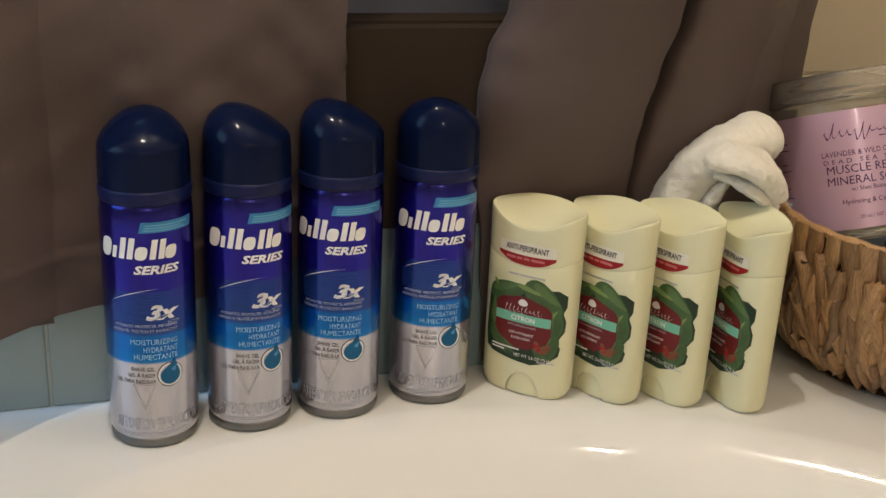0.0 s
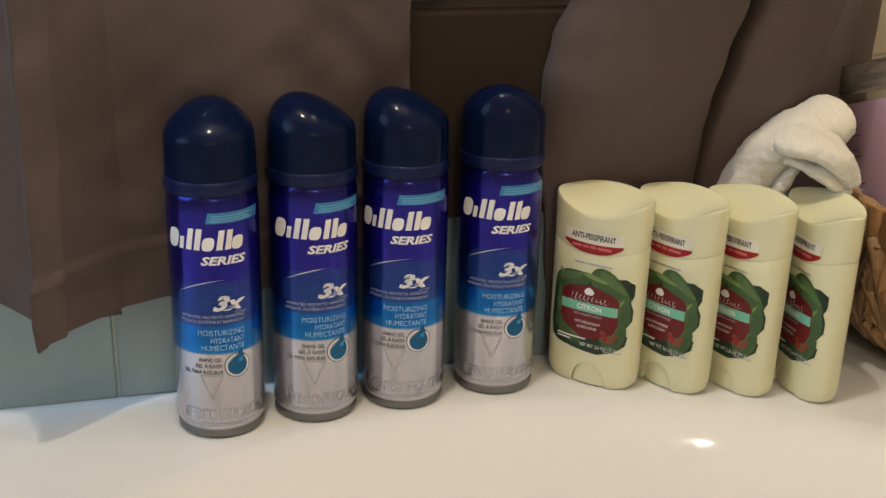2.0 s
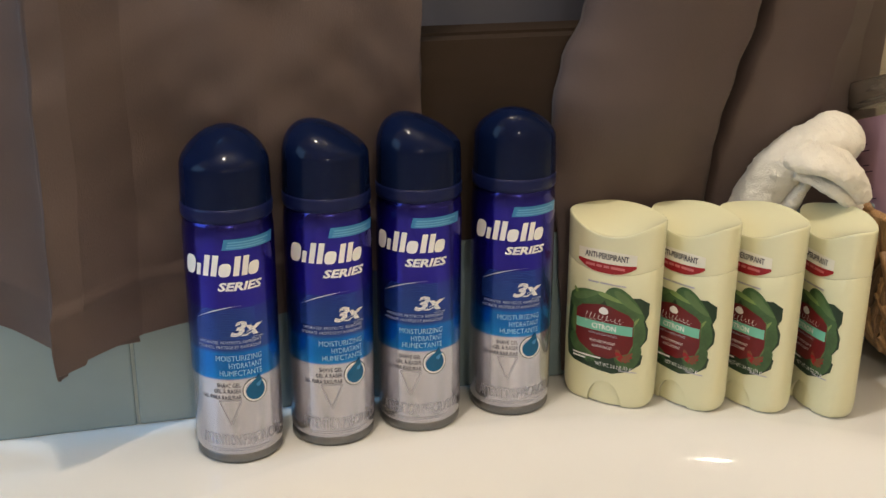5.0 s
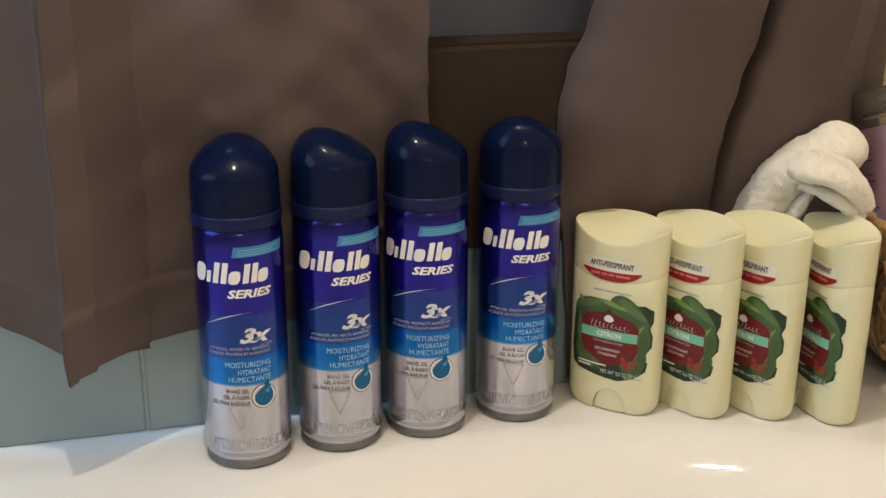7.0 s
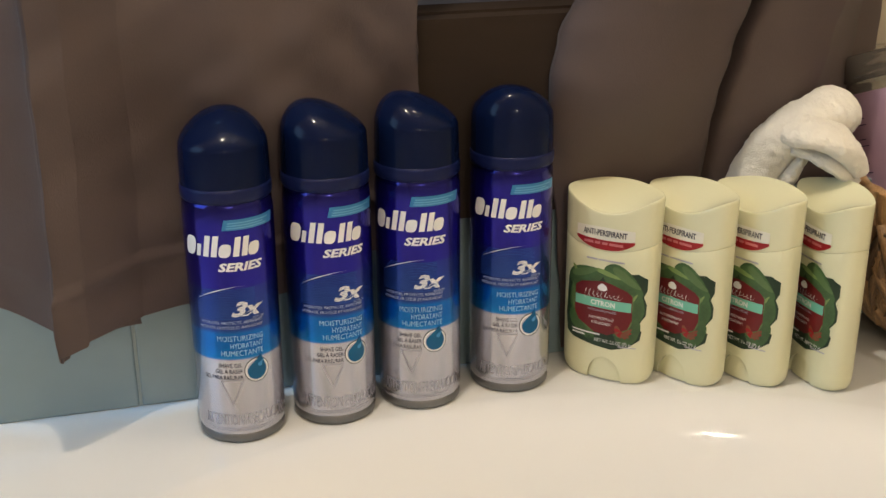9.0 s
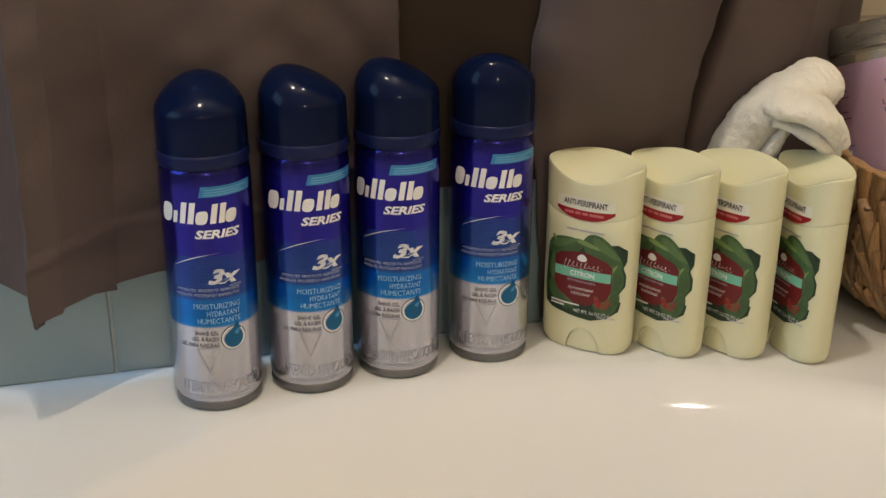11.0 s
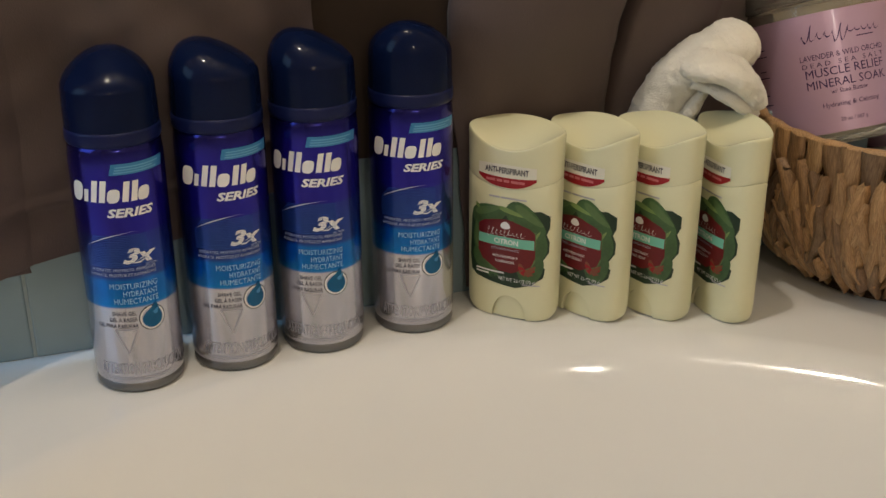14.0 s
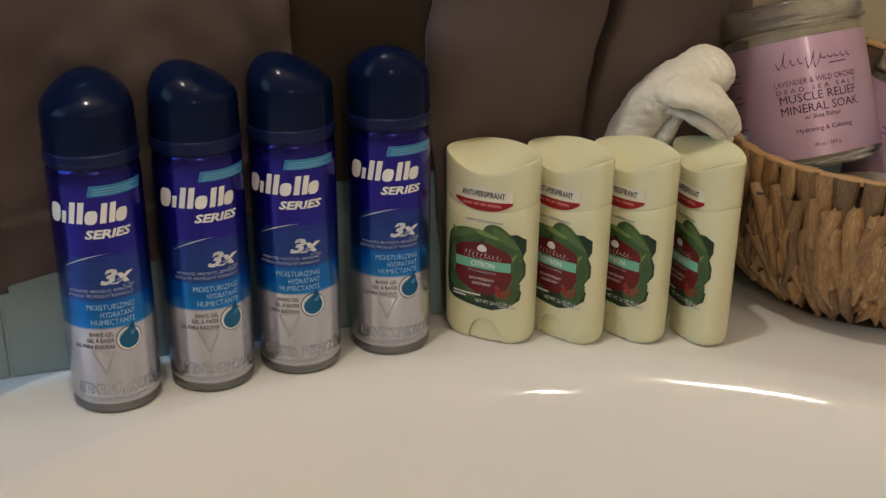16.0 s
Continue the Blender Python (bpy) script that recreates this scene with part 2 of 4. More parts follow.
def blob(outline, rings=6):
    """Verts and faces of a filled outline, star-shaped round its middle."""
    cx, cy = sum(p[0] for p in outline) / len(outline), sum(p[1] for p in outline) / len(outline)
    n = len(outline)
    v = [(cx, cy)]
    for k in range(1, rings + 1):
        v += [(cx + (x - cx) * k / rings, cy + (y - cy) * k / rings) for x, y in outline]
    f = [(0, 1 + i, 1 + (i + 1) % n) for i in range(n)]
    for k in range(rings - 1):
        a = 1 + k * n
        f += [(a + i, a + n + i, a + n + (i + 1) % n, a + (i + 1) % n) for i in range(n)]
    return v, f


def dense(points, step):
    out = []
    for i, p in enumerate(points):
        q = points[(i + 1) % len(points)]
        n = max(1, int(math.dist(p, q) / step))
        out += [(p[0] + (q[0] - p[0]) * k / n, p[1] + (q[1] - p[1]) * k / n) for k in range(n)]
    return out


def bars(rects, slant=0.0):
    """Rectangles (x, y, width, height) as one flat shape, cut into short columns."""
    v, f = [], []
    for x, y, w, h in rects:
        n = max(1, int(w / 0.002))
        for k in range(n + 1):
            b = len(v)
            xx = x + w * k / n
            v += [(xx, y), (xx + slant * h, y + h)]
            if k:
                f.append((b - 2, b, b + 1, b - 1))
    return v, f


# ---- the room ----
WALL_X, WALL_Y, WALL_K = -0.2988, 0.5302, 0.2910
WALL_TURN = math.degrees(math.atan(WALL_K))


def wall_y(x):
    return WALL_Y + WALL_K * (x - WALL_X)


def lerp(stops, x):
    """Smooth curve through (x, value) stops."""
    if x <= stops[0][0]:
        return stops[0][1]
    for (a, va), (b, vb) in zip(stops, stops[1:]):
        if x <= b:
            k = (x - a) / (b - a)
            return va + (vb - va) * k * k * (3 - 2 * k)
    return stops[-1][1]


def ramp(stops, x):
    """Straight lines through (x, value) stops."""
    for (a, va), (b, vb) in zip(stops, stops[1:]):
        if x <= b:
            return va + (vb - va) * (x - a) / (b - a)
    return stops[-1][1]


def tub():
    n = 240
    cx, cy, a, b = 0.112, 0.127, 0.410, 0.448
    # how steep the wall falls, in degrees, at each distance inside the deck's edge
    steep = [(0.0, 0.0), (0.004, 9.0), (0.010, 21.0), (0.020, 29.5), (0.032, 35.0), (0.055, 39.0), (0.10, 42.0), (0.18, 40.0), (0.26, 27.0), (0.34, 10.0), (0.448, 0.0)]
    prof, z, d = [(1.0, 0.0)], 0.0, 0.0
    while d < b - 0.002:
        step = 0.001 if d < 0.045 else 0.006
        z -= step * math.tan(radians(ramp(steep, d + step / 2)))
        d += step
        prof.append((max(0.0, 1 - d / b), z))
    prof = [(0.0, z)] + prof[::-1]
    out = [(k, 0.0) for k in (1.0, 1.006, 1.012, 1.03, 1.06, 1.12, 1.25, 1.5, 1.75, 2.0)]

    def ring(cols):
        v = []
        for i in range(n):
            t = 2 * math.pi * i / n
            c, s = math.cos(t), math.sin(t)
            ex, ey = a * math.copysign(abs(c) ** 0.97, c), b * math.copysign(abs(s) ** 0.97, s)
            v += [(cx + ex * k, cy + ey * k, z + 0.0016 * noise.noise((ex * k * 9, ey * k * 9, 0.5)) * min(1.0, max(0.0, (1.0 - k) * 7))) for k, z in cols]
        return v, grid_faces(n, len(cols), loop_u=True)

    return mesh_of("basin", *ring(prof), ACRYLIC), mesh_of("rim", *ring(out), ACRYLIC)


bath = thing("bathtub", "glossy white acrylic bathtub with wide flat rim", "bathtub")
basin, rim = tub()
part("basin", basin, bath, "sloping white basin")
part("rim", rim, bath, "flat white rim")

structure("floor", bm_mesh("floor", box_bm(4.0, 4.0, 0.1), FLOOR), pose(0, -0.4, -0.55), "beige bathroom floor", "floor")
structure("ceiling", bm_mesh("ceiling", box_bm(4.0, 4.0, 0.1), CEILING), pose(0, -0.4, 1.95), "white painted ceiling", "ceiling")
structure("wall_south", bm_mesh("wall_south", box_bm(4.2, 0.1, 2.6), PAINT), pose(0, -1.75, 0.7), "beige painted wall", "wall")
structure("wall_east", bm_mesh("wall_east", box_bm(0.1, 3.4, 2.6), PAINT), pose(1.0, -0.3, 0.7), "beige painted wall", "wall")


def holed(name, w, h, t, hole, mat):
    """An upright slab in x and z, from (0, 0), with an opening (x0, z0, x1, z1)."""
    x0, z0, x1, z1 = hole
    bm = bmesh.new()
    for a, b, c, d in ((0, 0, x0, h), (x1, 0, w, h), (x0, 0, x1, z0), (x0, z1, x1, h)):
        if c - a > 1e-6 and d - b > 1e-6:
            r = bmesh.ops.create_cube(bm, size=1.0)["verts"]
            bmesh.ops.scale(bm, vec=(c - a, t, d - b), verts=r)
            bmesh.ops.translate(bm, vec=((a + c) / 2, t / 2, (b + d) / 2), verts=r)
    return bm_mesh(name, bm, mat)


# Unseen side wall, set close so the added cool fill fades across the rim
structure("wall_west", holed("wall_west", 3.4, 2.6, 0.1, (1.76, 0.75, 2.56, 1.50), PAINT), pose(-0.98, -2.0, -0.6, 0, 0, 90), "unseen beige painted wall with an opening for the side fill", "wall")
back = structure("wall_north", holed("wall_north", 1.25, 2.6, 0.15, (0.84, 0.828, 1.22, 1.6), PAINT),
                 pose(-1.05, wall_y(-1.05) + 0.006, -0.6, 0, 0, WALL_TURN), "beige wall with window opening and teal tiles", "wall")
NICHE = pose(-1.05, wall_y(-1.05) + 0.006, -0.6, 0, 0, WALL_TURN) @ pose(1.25, 0.150, 0)
niche = structure("wall_niche", bm_mesh("wall_niche", box_bm(1.35, 0.1, 2.6), PAINT), NICHE @ pose(0.675, 0.05, 1.3), "beige tiled wall behind the basket", "wall")


def window_back():
    ob = structure("window_1", bm_mesh("window_pane", box_bm(0.38, 0.006, 0.78), GLASS_FROST),
                   pose(-1.05, wall_y(-1.05) + 0.006, -0.6, 0, 0, WALL_TURN) @ pose(1.030, 0.05, 1.20), "frosted bathroom window at dusk", "window")
    for x in (-0.175, 0.175):
        part("window_frame", bm_mesh("frame", box_bm(0.03, 0.05, 0.78, 0.003), WOOD), ob, m=pose(x, -0.01, 0))
    part("window_sill", bm_mesh("sill", box_bm(0.32, 0.030, 0.004), WOOD), ob, m=pose(0, -0.0195, -0.3680))
    return ob


window_back()
apron = structure("trim", bm_mesh("window_apron", box_bm(0.40, 0.016, 0.128), WOOD),
                  pose(-1.05, wall_y(-1.05), -0.6, 0, 0, WALL_TURN) @ pose(1.030, 0.0015, 0.7700), "dark brown wooden board below window", "trim")

# ---- curtains ----
def cloth(name, x_low, x_high, off_low, off_high, hem, nu, nv, top, wrinkle, seam=0.035):
    """A hanging sheet: s runs across it; offsets are in front of the wall, below and above."""
    v = []
    for i in range(nu):
        s = i / (nu - 1)
        for j in range(nv):
            h = (j / (nv - 1)) ** 1.6
            z0 = lerp(hem, s)
            z = z0 + (top - z0) * h
            k = min(1.0, h * 2.2)
            x = lerp(x_low, s) * (1 - k) + lerp(x_high, s) * k
            o = lerp(off_low, s) * (1 - k) + lerp(off_high, s) * k
            w = noise.noise((x * 13, z * 7, 3.1)) * wrinkle + noise.noise((x * 38 + z * 22, z * 26, 7.7)) * wrinkle * 0.34
            w += noise.noise((x * 24 - z * 34, z * 14, 1.7)) * wrinkle * 0.30
            edge = math.exp(-s / 0.03) + math.exp(-(1 - s) / 0.03)
            x += edge * (0.0040 * noise.noise((0.4, z * 22, 5.0)) + 0.0018 * noise.noise((0.9, z * 70, 2.0)))
            d = z - z0
            if seam:
                w += 0.0024 * math.exp(-((d - seam) / 0.0022) ** 2) + (0.0016 if d < seam else 0)
            z += noise.noise((x * 30, 1.3, 0.2)) * 0.0025 * (1 - h)
            v.append((x, wall_y(x) - o - w, z))
    me = mesh_of(name, v, grid_faces(nu, nv), FABRIC)
    return me


def curtain(name, me, label):
    ob = new(name, me)
    tagged(ob, label, "curtain")
    sol = ob.modifiers.new("thickness", "SOLIDIFY")
    sol.thickness = 0.0012
    return ob


outer_panel = curtain("curtain", cloth(
    "curtain_outer",
    [(0, -0.75), (0.45, -0.42), (0.75, -0.290), (0.90, -0.245), (1.0, -0.205)], [(0, -0.75), (0.45, -0.42), (0.75, -0.290), (0.90, -0.245), (1.0, -0.205)],
    [(0, 0.010), (0.45, 0.009), (0.72, 0.008), (0.80, 0.012), (0.92, 0.030), (1.0, 0.018)], [(0, 0.02), (0.45, 0.030), (0.62, 0.022), (0.78, 0.036), (0.92, 0.030), (1.0, 0.018)],
    [(0, 0.15), (0.45, 0.120), (0.72, 0.087), (0.90, 0.0665), (1.0, 0.063)], 120, 110, 1.3, 0.0075), "taupe brown outer curtain with slanting hem over tub rim")
left_panel = curtain("curtain", cloth(
    "curtain_left",
    [(0, -0.2365), (0.02, -0.2385), (0.06, -0.2370), (0.16, -0.223), (0.28, -0.200), (0.55, -0.130), (0.8, -0.075), (1.0, -0.036)],
    [(0, -0.2270), (0.02, -0.2300), (0.06, -0.2285), (0.16, -0.210), (0.28, -0.188), (0.55, -0.124), (0.8, -0.075), (1.0, -0.038)],
    [(0, 0.046), (0.02, 0.050), (0.06, 0.056), (0.16, 0.050), (0.28, 0.026), (0.42, 0.018), (0.55, 0.018), (0.8, 0.015), (1.0, 0.017)],
    [(0, 0.044), (0.02, 0.048), (0.06, 0.053), (0.16, 0.048), (0.28, 0.031), (0.42, 0.026), (0.55, 0.030), (0.8, 0.022), (1.0, 0.020)],
    [(0, 0.0600), (0.03, 0.0590), (0.08, 0.0640), (0.14, 0.0660), (0.17, 0.0690), (0.30, 0.0710), (0.55, 0.0690), (0.70, 0.0760), (0.82, 0.0920), (1.0, 0.1040)],
    170, 150, 1.3, 0.0110), "taupe brown fabric curtain with stitched hem hanging over tub rim")


def folded_panel():
    """A gathered panel: two soft folds that meet in a deep crease, swaying to and fro on its way down."""
    edge = [(0.0, 0.0575), (0.04, 0.0560), (0.09, 0.0515), (0.147, 0.0450), (0.195, 0.0442), (0.22, 0.0500), (0.247, 0.0605), (0.28, 0.0690), (0.40, 0.085), (1.3, 0.10)]
    crease = [(0.0, 0.150), (0.12, 0.1520), (0.151, 0.1546), (0.174, 0.1585), (0.207, 0.1670), (0.239, 0.1770), (0.27, 0.1815), (0.40, 0.190), (1.3, 0.20)]
    last = [(0.0, 0.290), (0.12, 0.296), (0.21, 0.307), (0.255, 0.3135), (0.40, 0.322), (1.3, 0.33)]
    nu, nv, v = 220, 150, []
    for i in range(nu):
        s = i / (nu - 1)
        for j in range(nv):
            z = 0.006 + 1.294 * (j / (nv - 1)) ** 1.7
            e, c, r = lerp(edge, z), lerp(crease, z), lerp(last, z)
            full = lerp([(0.0, 0.0), (0.12, 0.08), (0.20, 0.70), (0.30, 1.0)], z)
            if s < 0.5:
                q = s / 0.5
                x = e + (c + 0.004 - e) * q
                o = 0.0085 + full * (0.040 * math.sin(math.pi * q ** 0.9) ** 0.62 + 0.004 * q) + 0.004 * math.sin(math.pi * q)
            else:
                q = (s - 0.5) / 0.5
                x = c - 0.004 * (1 - q) ** 2 * math.cos(q * 3) + (r - c) * q
                o = 0.0065 + (0.008 + 0.022 * full) * math.sin(math.pi * min(1.0, q ** 0.72)) ** 0.75 - 0.055 * q ** 1.8
                o -= full * 0.050 * max(0.0, min(1.0, (q - 0.48) / 0.30))
            o -= (0.010 + 0.016 * full) * math.exp(-((s - 0.5) / 0.022) ** 2)
            w = (noise.noise((x * 16, z * 9, 3.1)) * 0.0050 + noise.noise((x * 40 + z * 30, z * 22, 7.7)) * 0.0018) * (0.3 + 0.7 * full)
            # a slack sag across the first fold
            w += 0.004 * math.exp(-((z - 0.125 - 0.35 * (x - 0.10)) / 0.016) ** 2) * math.exp(-((x - 0.115) / 0.035) ** 2)
            x += math.exp(-s / 0.03) * 0.0015 * noise.noise((0.4, z * 30, 5.0))
            v.append((x, wall_y(x) - o - w, z))
    return mesh_of("curtain_right", v, grid_faces(nu, nv), FABRIC)


right_panel = curtain("curtain", folded_panel(), "taupe brown curtain gathered in soft folds beside the window")

# ---- shaving gel cans ----
CAN_R = 0.0260


def on_can(flat, phi, z, lift=0.00018, tilt=0.0):
    v, f = flat
    r = CAN_R + lift
    out = []
    for x, y in v:
        a = phi + x / CAN_R
        out.append((r * math.sin(a), -r * math.cos(a), z + y + tilt * x))
    return out, f


def cap_mesh():
    """A rounded cap whose dome leans towards its high end (-x)."""
    n, r0, z0, zs, v = 80, 0.0254, 0.1585, 0.1770, []
    for i in range(n):
        a = 2 * math.pi * i / n
        c, s = math.cos(a), math.sin(a)
        col = [(r0 * 1.010, z0 - 0.0030), (r0 * 1.004, z0)]
        col += [(r0 * (1.004 - 0.016 * (k / 6) ** 2), z0 + (zs - z0) * k / 6) for k in range(1, 7)]
        re = col[-1][0]
        for k in range(1, 25):
            q = math.cos(math.pi / 2 * k / 24)
            rise = 0.0186 - 0.0078 * q * c - 0.0030 * (q * s) ** 2
            col.append((re * q, zs + rise * (1 - q ** 2.1) ** 0.5))
        v += [(r * c, r * s, z) for r, z in col]
    return mesh_of("cap", v, grid_faces(n, len(col), loop_u=True), NAVY)


def ring_outline(r0, n=40):
    return [(r0 * math.cos(2 * math.pi * i / n), r0 * math.sin(2 * math.pi * i / n)) for i in range(n)]


def drop_outline(r, tip, n=40):
    out = []
    for i in range(n):
        a = 2 * math.pi * i / n
        x, y = r * math.cos(a), r * math.sin(a)
        if y > 0:
            k = (y / r) ** 3
            y, x = y + (tip - r) * k, x * (1 - 0.75 * k) + 0.0032 * k
        out.append((x, y))
    return out


def make_can():
    can = thing("shave_gel_can", "blue and silver shaving gel can with navy cap on tub rim", "aerosol can", group="shaving gel cans in a row")
    prof = [(0.0, 0.0042), (0.0235, 0.0040), (0.0252, 0.0062), (0.0257, 0.0080), (0.0260, 0.0125), (0.0260, 0.138), (0.02585, 0.1415), (0.0254, 0.1455), (0.0249, 0.1500), (0.0, 0.1500)]
    part("body", mesh_of("body", *lathe(prof, 72), CAN), can)
    seam = [(0.0, 0.0008), (0.0215, 0.0008), (0.0228, 0.0), (0.0243, 0.0), (0.0252, 0.0012), (0.02545, 0.003), (0.0252, 0.0052), (0.0247, 0.0062), (0.0, 0.0062)]
    part("base_seam", mesh_of("base_seam", *lathe(seam, 72), SEAM), can, "dull grey crimped metal base")
    ring = [(0.0, 0.1484), (0.0252, 0.1484), (0.02585, 0.1494), (0.0260, 0.1512), (0.02595, 0.1552), (0.0256, 0.1567), (0.0, 0.1568)]
    part("collar", mesh_of("collar", *lathe(ring, 72), NAVY_RING), can, "translucent navy collar ring")
    part("cap", cap_mesh(), can, "navy plastic cap with slanted top")

    def ink(name, flat, phi, z, mat, label="", lift=0.00018, tilt=0.0):
        return part(name, mesh_of(name, *on_can(flat, phi, z, lift, tilt), mat, False), can, label)

    # the maker's mark as plain slanted strokes
    k = 1.03
    marks = [(-0.0154, -0.001, 0.0026, 0.0072), (-0.0112, -0.001, 0.0031, 0.0126), (-0.0068, -0.001, 0.0031, 0.0126), (0.0048, -0.001, 0.0031, 0.0116), (0.0092, -0.001, 0.0031, 0.0116)]
    for x, y, w, h in marks:
        ink("brand_mark", bars([(x * k * 1.05, y * k, w * k * 1.05, h * k * 0.96)], 0.16), 0.05, 0.1196, WHITE_INK, "white slanted stroke")
    for x, y, rx, ry in ((-0.0194, 0.0044, 0.0038, 0.0058), (0.0008, 0.0026, 0.0031, 0.0040), (0.0162, 0.0026, 0.0031, 0.0040)):
        oval = []
        for i in range(36):
            c, s = math.cos(2 * math.pi * i / 36), math.sin(2 * math.pi * i / 36)
            u, w = rx * math.copysign(abs(c) ** 0.7, c), ry * math.copysign(abs(s) ** 0.7, s)
            oval.append(((u + 0.16 * w + x) * k, (w + y) * k))
        ink("brand_mark", blob([(p * 1.05, q * 0.96) for p, q in oval]), 0.05, 0.1196, WHITE_INK, "white slanted block")
    ink("lettering", flat_text("SERIES", 0.0047, 0.0262, 0.25, 0.00025), 0.41, 0.1100, WHITE_INK, "white lettering")
    ink("lettering", flat_text("3x", 0.0082, 0.0195, 0.35, 0.0005), 0.49, 0.0825, WHITE_INK, "large white lettering")
    ink("lettering", flat_text("ACTION", 0.0015, 0.0075, 0.2), 0.72, 0.0795, DIM_INK)
    ink("lettering", flat_text("HYDRATES, PROTECTS, REFRESHES", 0.0018, 0.0370, 0.2), 0.10, 0.0775, DIM_INK)
    ink("lettering", flat_text("HYDRATE, PROTÈGE ET RAFRAÎCHIT", 0.0018, 0.0385, 0.2), 0.08, 0.0745, DIM_INK)
    ink("lettering", flat_text("MOISTURIZING", 0.0034, 0.0270, 0.0, -0.00002), 0.28, 0.0668, PALE_INK, "pale blue lettering")
    ink("lettering", flat_text("HYDRATANT", 0.0034, 0.0195, 0.0, -0.00002), 0.42, 0.0621, PALE_INK, "pale blue lettering")
    ink("lettering", flat_text("HUMECTANTE", 0.0034, 0.0250, 0.0, -0.00002), 0.31, 0.0575, PALE_INK, "pale blue lettering")
    ink("lettering", flat_text("SHAVE GEL", 0.0025, 0.0138), 0.01, 0.0502, DARK_INK, "dark lettering")
    ink("lettering", flat_text("GEL À RASER", 0.0025, 0.0160), -0.03, 0.0464, DARK_INK, "dark lettering")
    ink("lettering", flat_text("GEL PARA RASURAR", 0.0025, 0.0240), -0.18, 0.0425, DARK_INK, "dark lettering")
    ink("lettering", flat_text("ATTENTION/PRECAUCIÓN", 0.0072, 0.0530, 0.0, 0.0001), 0.30, 0.0128, GREY_INK, "grey lettering")
    ink("lettering", bars([(-0.02, 0.0, 0.040, 0.0003), (-0.02, -0.0015, 0.034, 0.0003)]), 0.20, 0.0100, GREY_INK)
    # arc of light above the middle field
    arc_v, arc_f = [], []
    for k in range(31):
        x = -0.019 + 0.0285 * k / 30
        t = k / 30
        y = -0.0080 * (1 - t) ** 2.0
        w = 0.00065 * (math.sin(math.pi * (0.12 + 0.80 * t)) ** 2) * (1.2 - t)
        arc_v += [(x, y - w / 2), (x, y + w / 2)]
        if k:
            arc_f.append((2 * k - 2, 2 * k, 2 * k + 1, 2 * k - 1))
    ink("arc_line", (arc_v, arc_f), 0.10, 0.1008, WHITE_INK, "thin white arc")
    ink("stripes", bars([(-0.0135 - 0.0055 * min(1.0, k / 6), -0.00105 * k, 0.030 + 0.0055 * min(1.0, k / 6), 0.00020) for k in range(18)]), 0.04, 0.0985, LINE_INK, "fine light blue lines")
    fl = dense([(-0.0155, 0.0), (0.0175, 0.0), (0.0185, 0.0062), (-0.0140, 0.0062)], 0.001)
    ink("flag", blob(fl), 0.64, 0.1340, SKY_INK, "sky blue slanted flag")
    ink("lettering", bars([(-0.012, 0.0038, 0.026, 0.0008), (-0.0125, 0.0023, 0.022, 0.0008), (-0.013, 0.0009, 0.025, 0.0008)]), 0.64, 0.1340, FLAG_INK, lift=0.0003)
    ink("drop_rim", blob(ring_outline(0.0077)), 0.605, 0.0472, DARK_INK, "", 0.00014)
    ink("drop_ring", blob(ring_outline(0.0072)), 0.605, 0.0472, WHITE_INK, "pale ring", 0.00022)
    ink("drop_field", blob(ring_outline(0.0062)), 0.605, 0.0472, DIM_INK, "", 0.0003)
    ink("drop", blob(drop_outline(0.0058, 0.0096)), 0.605, 0.0470, DROP_INK, "glossy blue drop", 0.00042)
    ink("drop_shine", blob(drop_outline(0.0014, 0.0030)), 0.68, 0.0505, SKY_INK, "", 0.00054)
    tri = [(-0.0065, 0.0), (0.0065, 0.0), (0.0, -0.0150)]
    tv, tf = [], []
    for i in range(3):
        a, b = Vector(tri[i]), Vector(tri[(i + 1) % 3])
        nrm = Vector((-(b - a).y, (b - a).x)).normalized() * 0.00045
        for k in range(9):
            p = a.lerp(b, k / 8)
            tv += [tuple(p - nrm), tuple(p + nrm)]
            if k:
                q = len(tv)
                tf.append((q - 4, q - 2, q - 1, q - 3))
    ink("triangle_outline", (tv, tf), 0.02, 0.0415, GREY_INK, "faint grey triangle")
    return can


CANS = [(-0.1443, 0.5303, 0.0), (-0.0902, 0.5523, 4.8), (-0.0372, 0.5720, -10.8), (0.0208, 0.5950, -6.9)]
can = make_can()
for k, (x, y, turn) in enumerate(CANS):
    c = can if k == 0 else copy_thing(can, pose(x, y, 0, 0, 0, turn))
    c.matrix_basis = pose(x, y, 0.0003, 0, 0, turn)
    for ch in c.children:
        if ch.name.startswith("cap"):
            ch.rotation_euler = (0, 0, radians((-86, -8, -2, 80)[k] - turn))

# ---- deodorant sticks ----
DA, DB, DE = 0.0291, 0.0148, 2.5


def deo_w(u, k=1.0):
    return -DB * k * (1 - min(abs(u / (DA * k)), 0.9995) ** DE) ** (1 / DE)


def deo_k(z):
    """How far the outline is drawn in at that height."""
    k = 1.0
    if z < 0.004:
        k = 0.965 + 0.035 * (z / 0.004) ** 0.5
    return k * (0.985 + 0.015 * min(1, z / 0.06))


def deo_foot(z):
    """How far the broad side is drawn in towards the rounded foot."""
    t = max(0.0, 1 - z / 0.0125)
    return 1.0 - 0.135 * (1 - math.sqrt(max(0.0, 1 - t ** 2.2)))


def deo_seam(u):
    return 0.0862 + 0.0070 * min(1.0, abs(u / DA)) ** 2


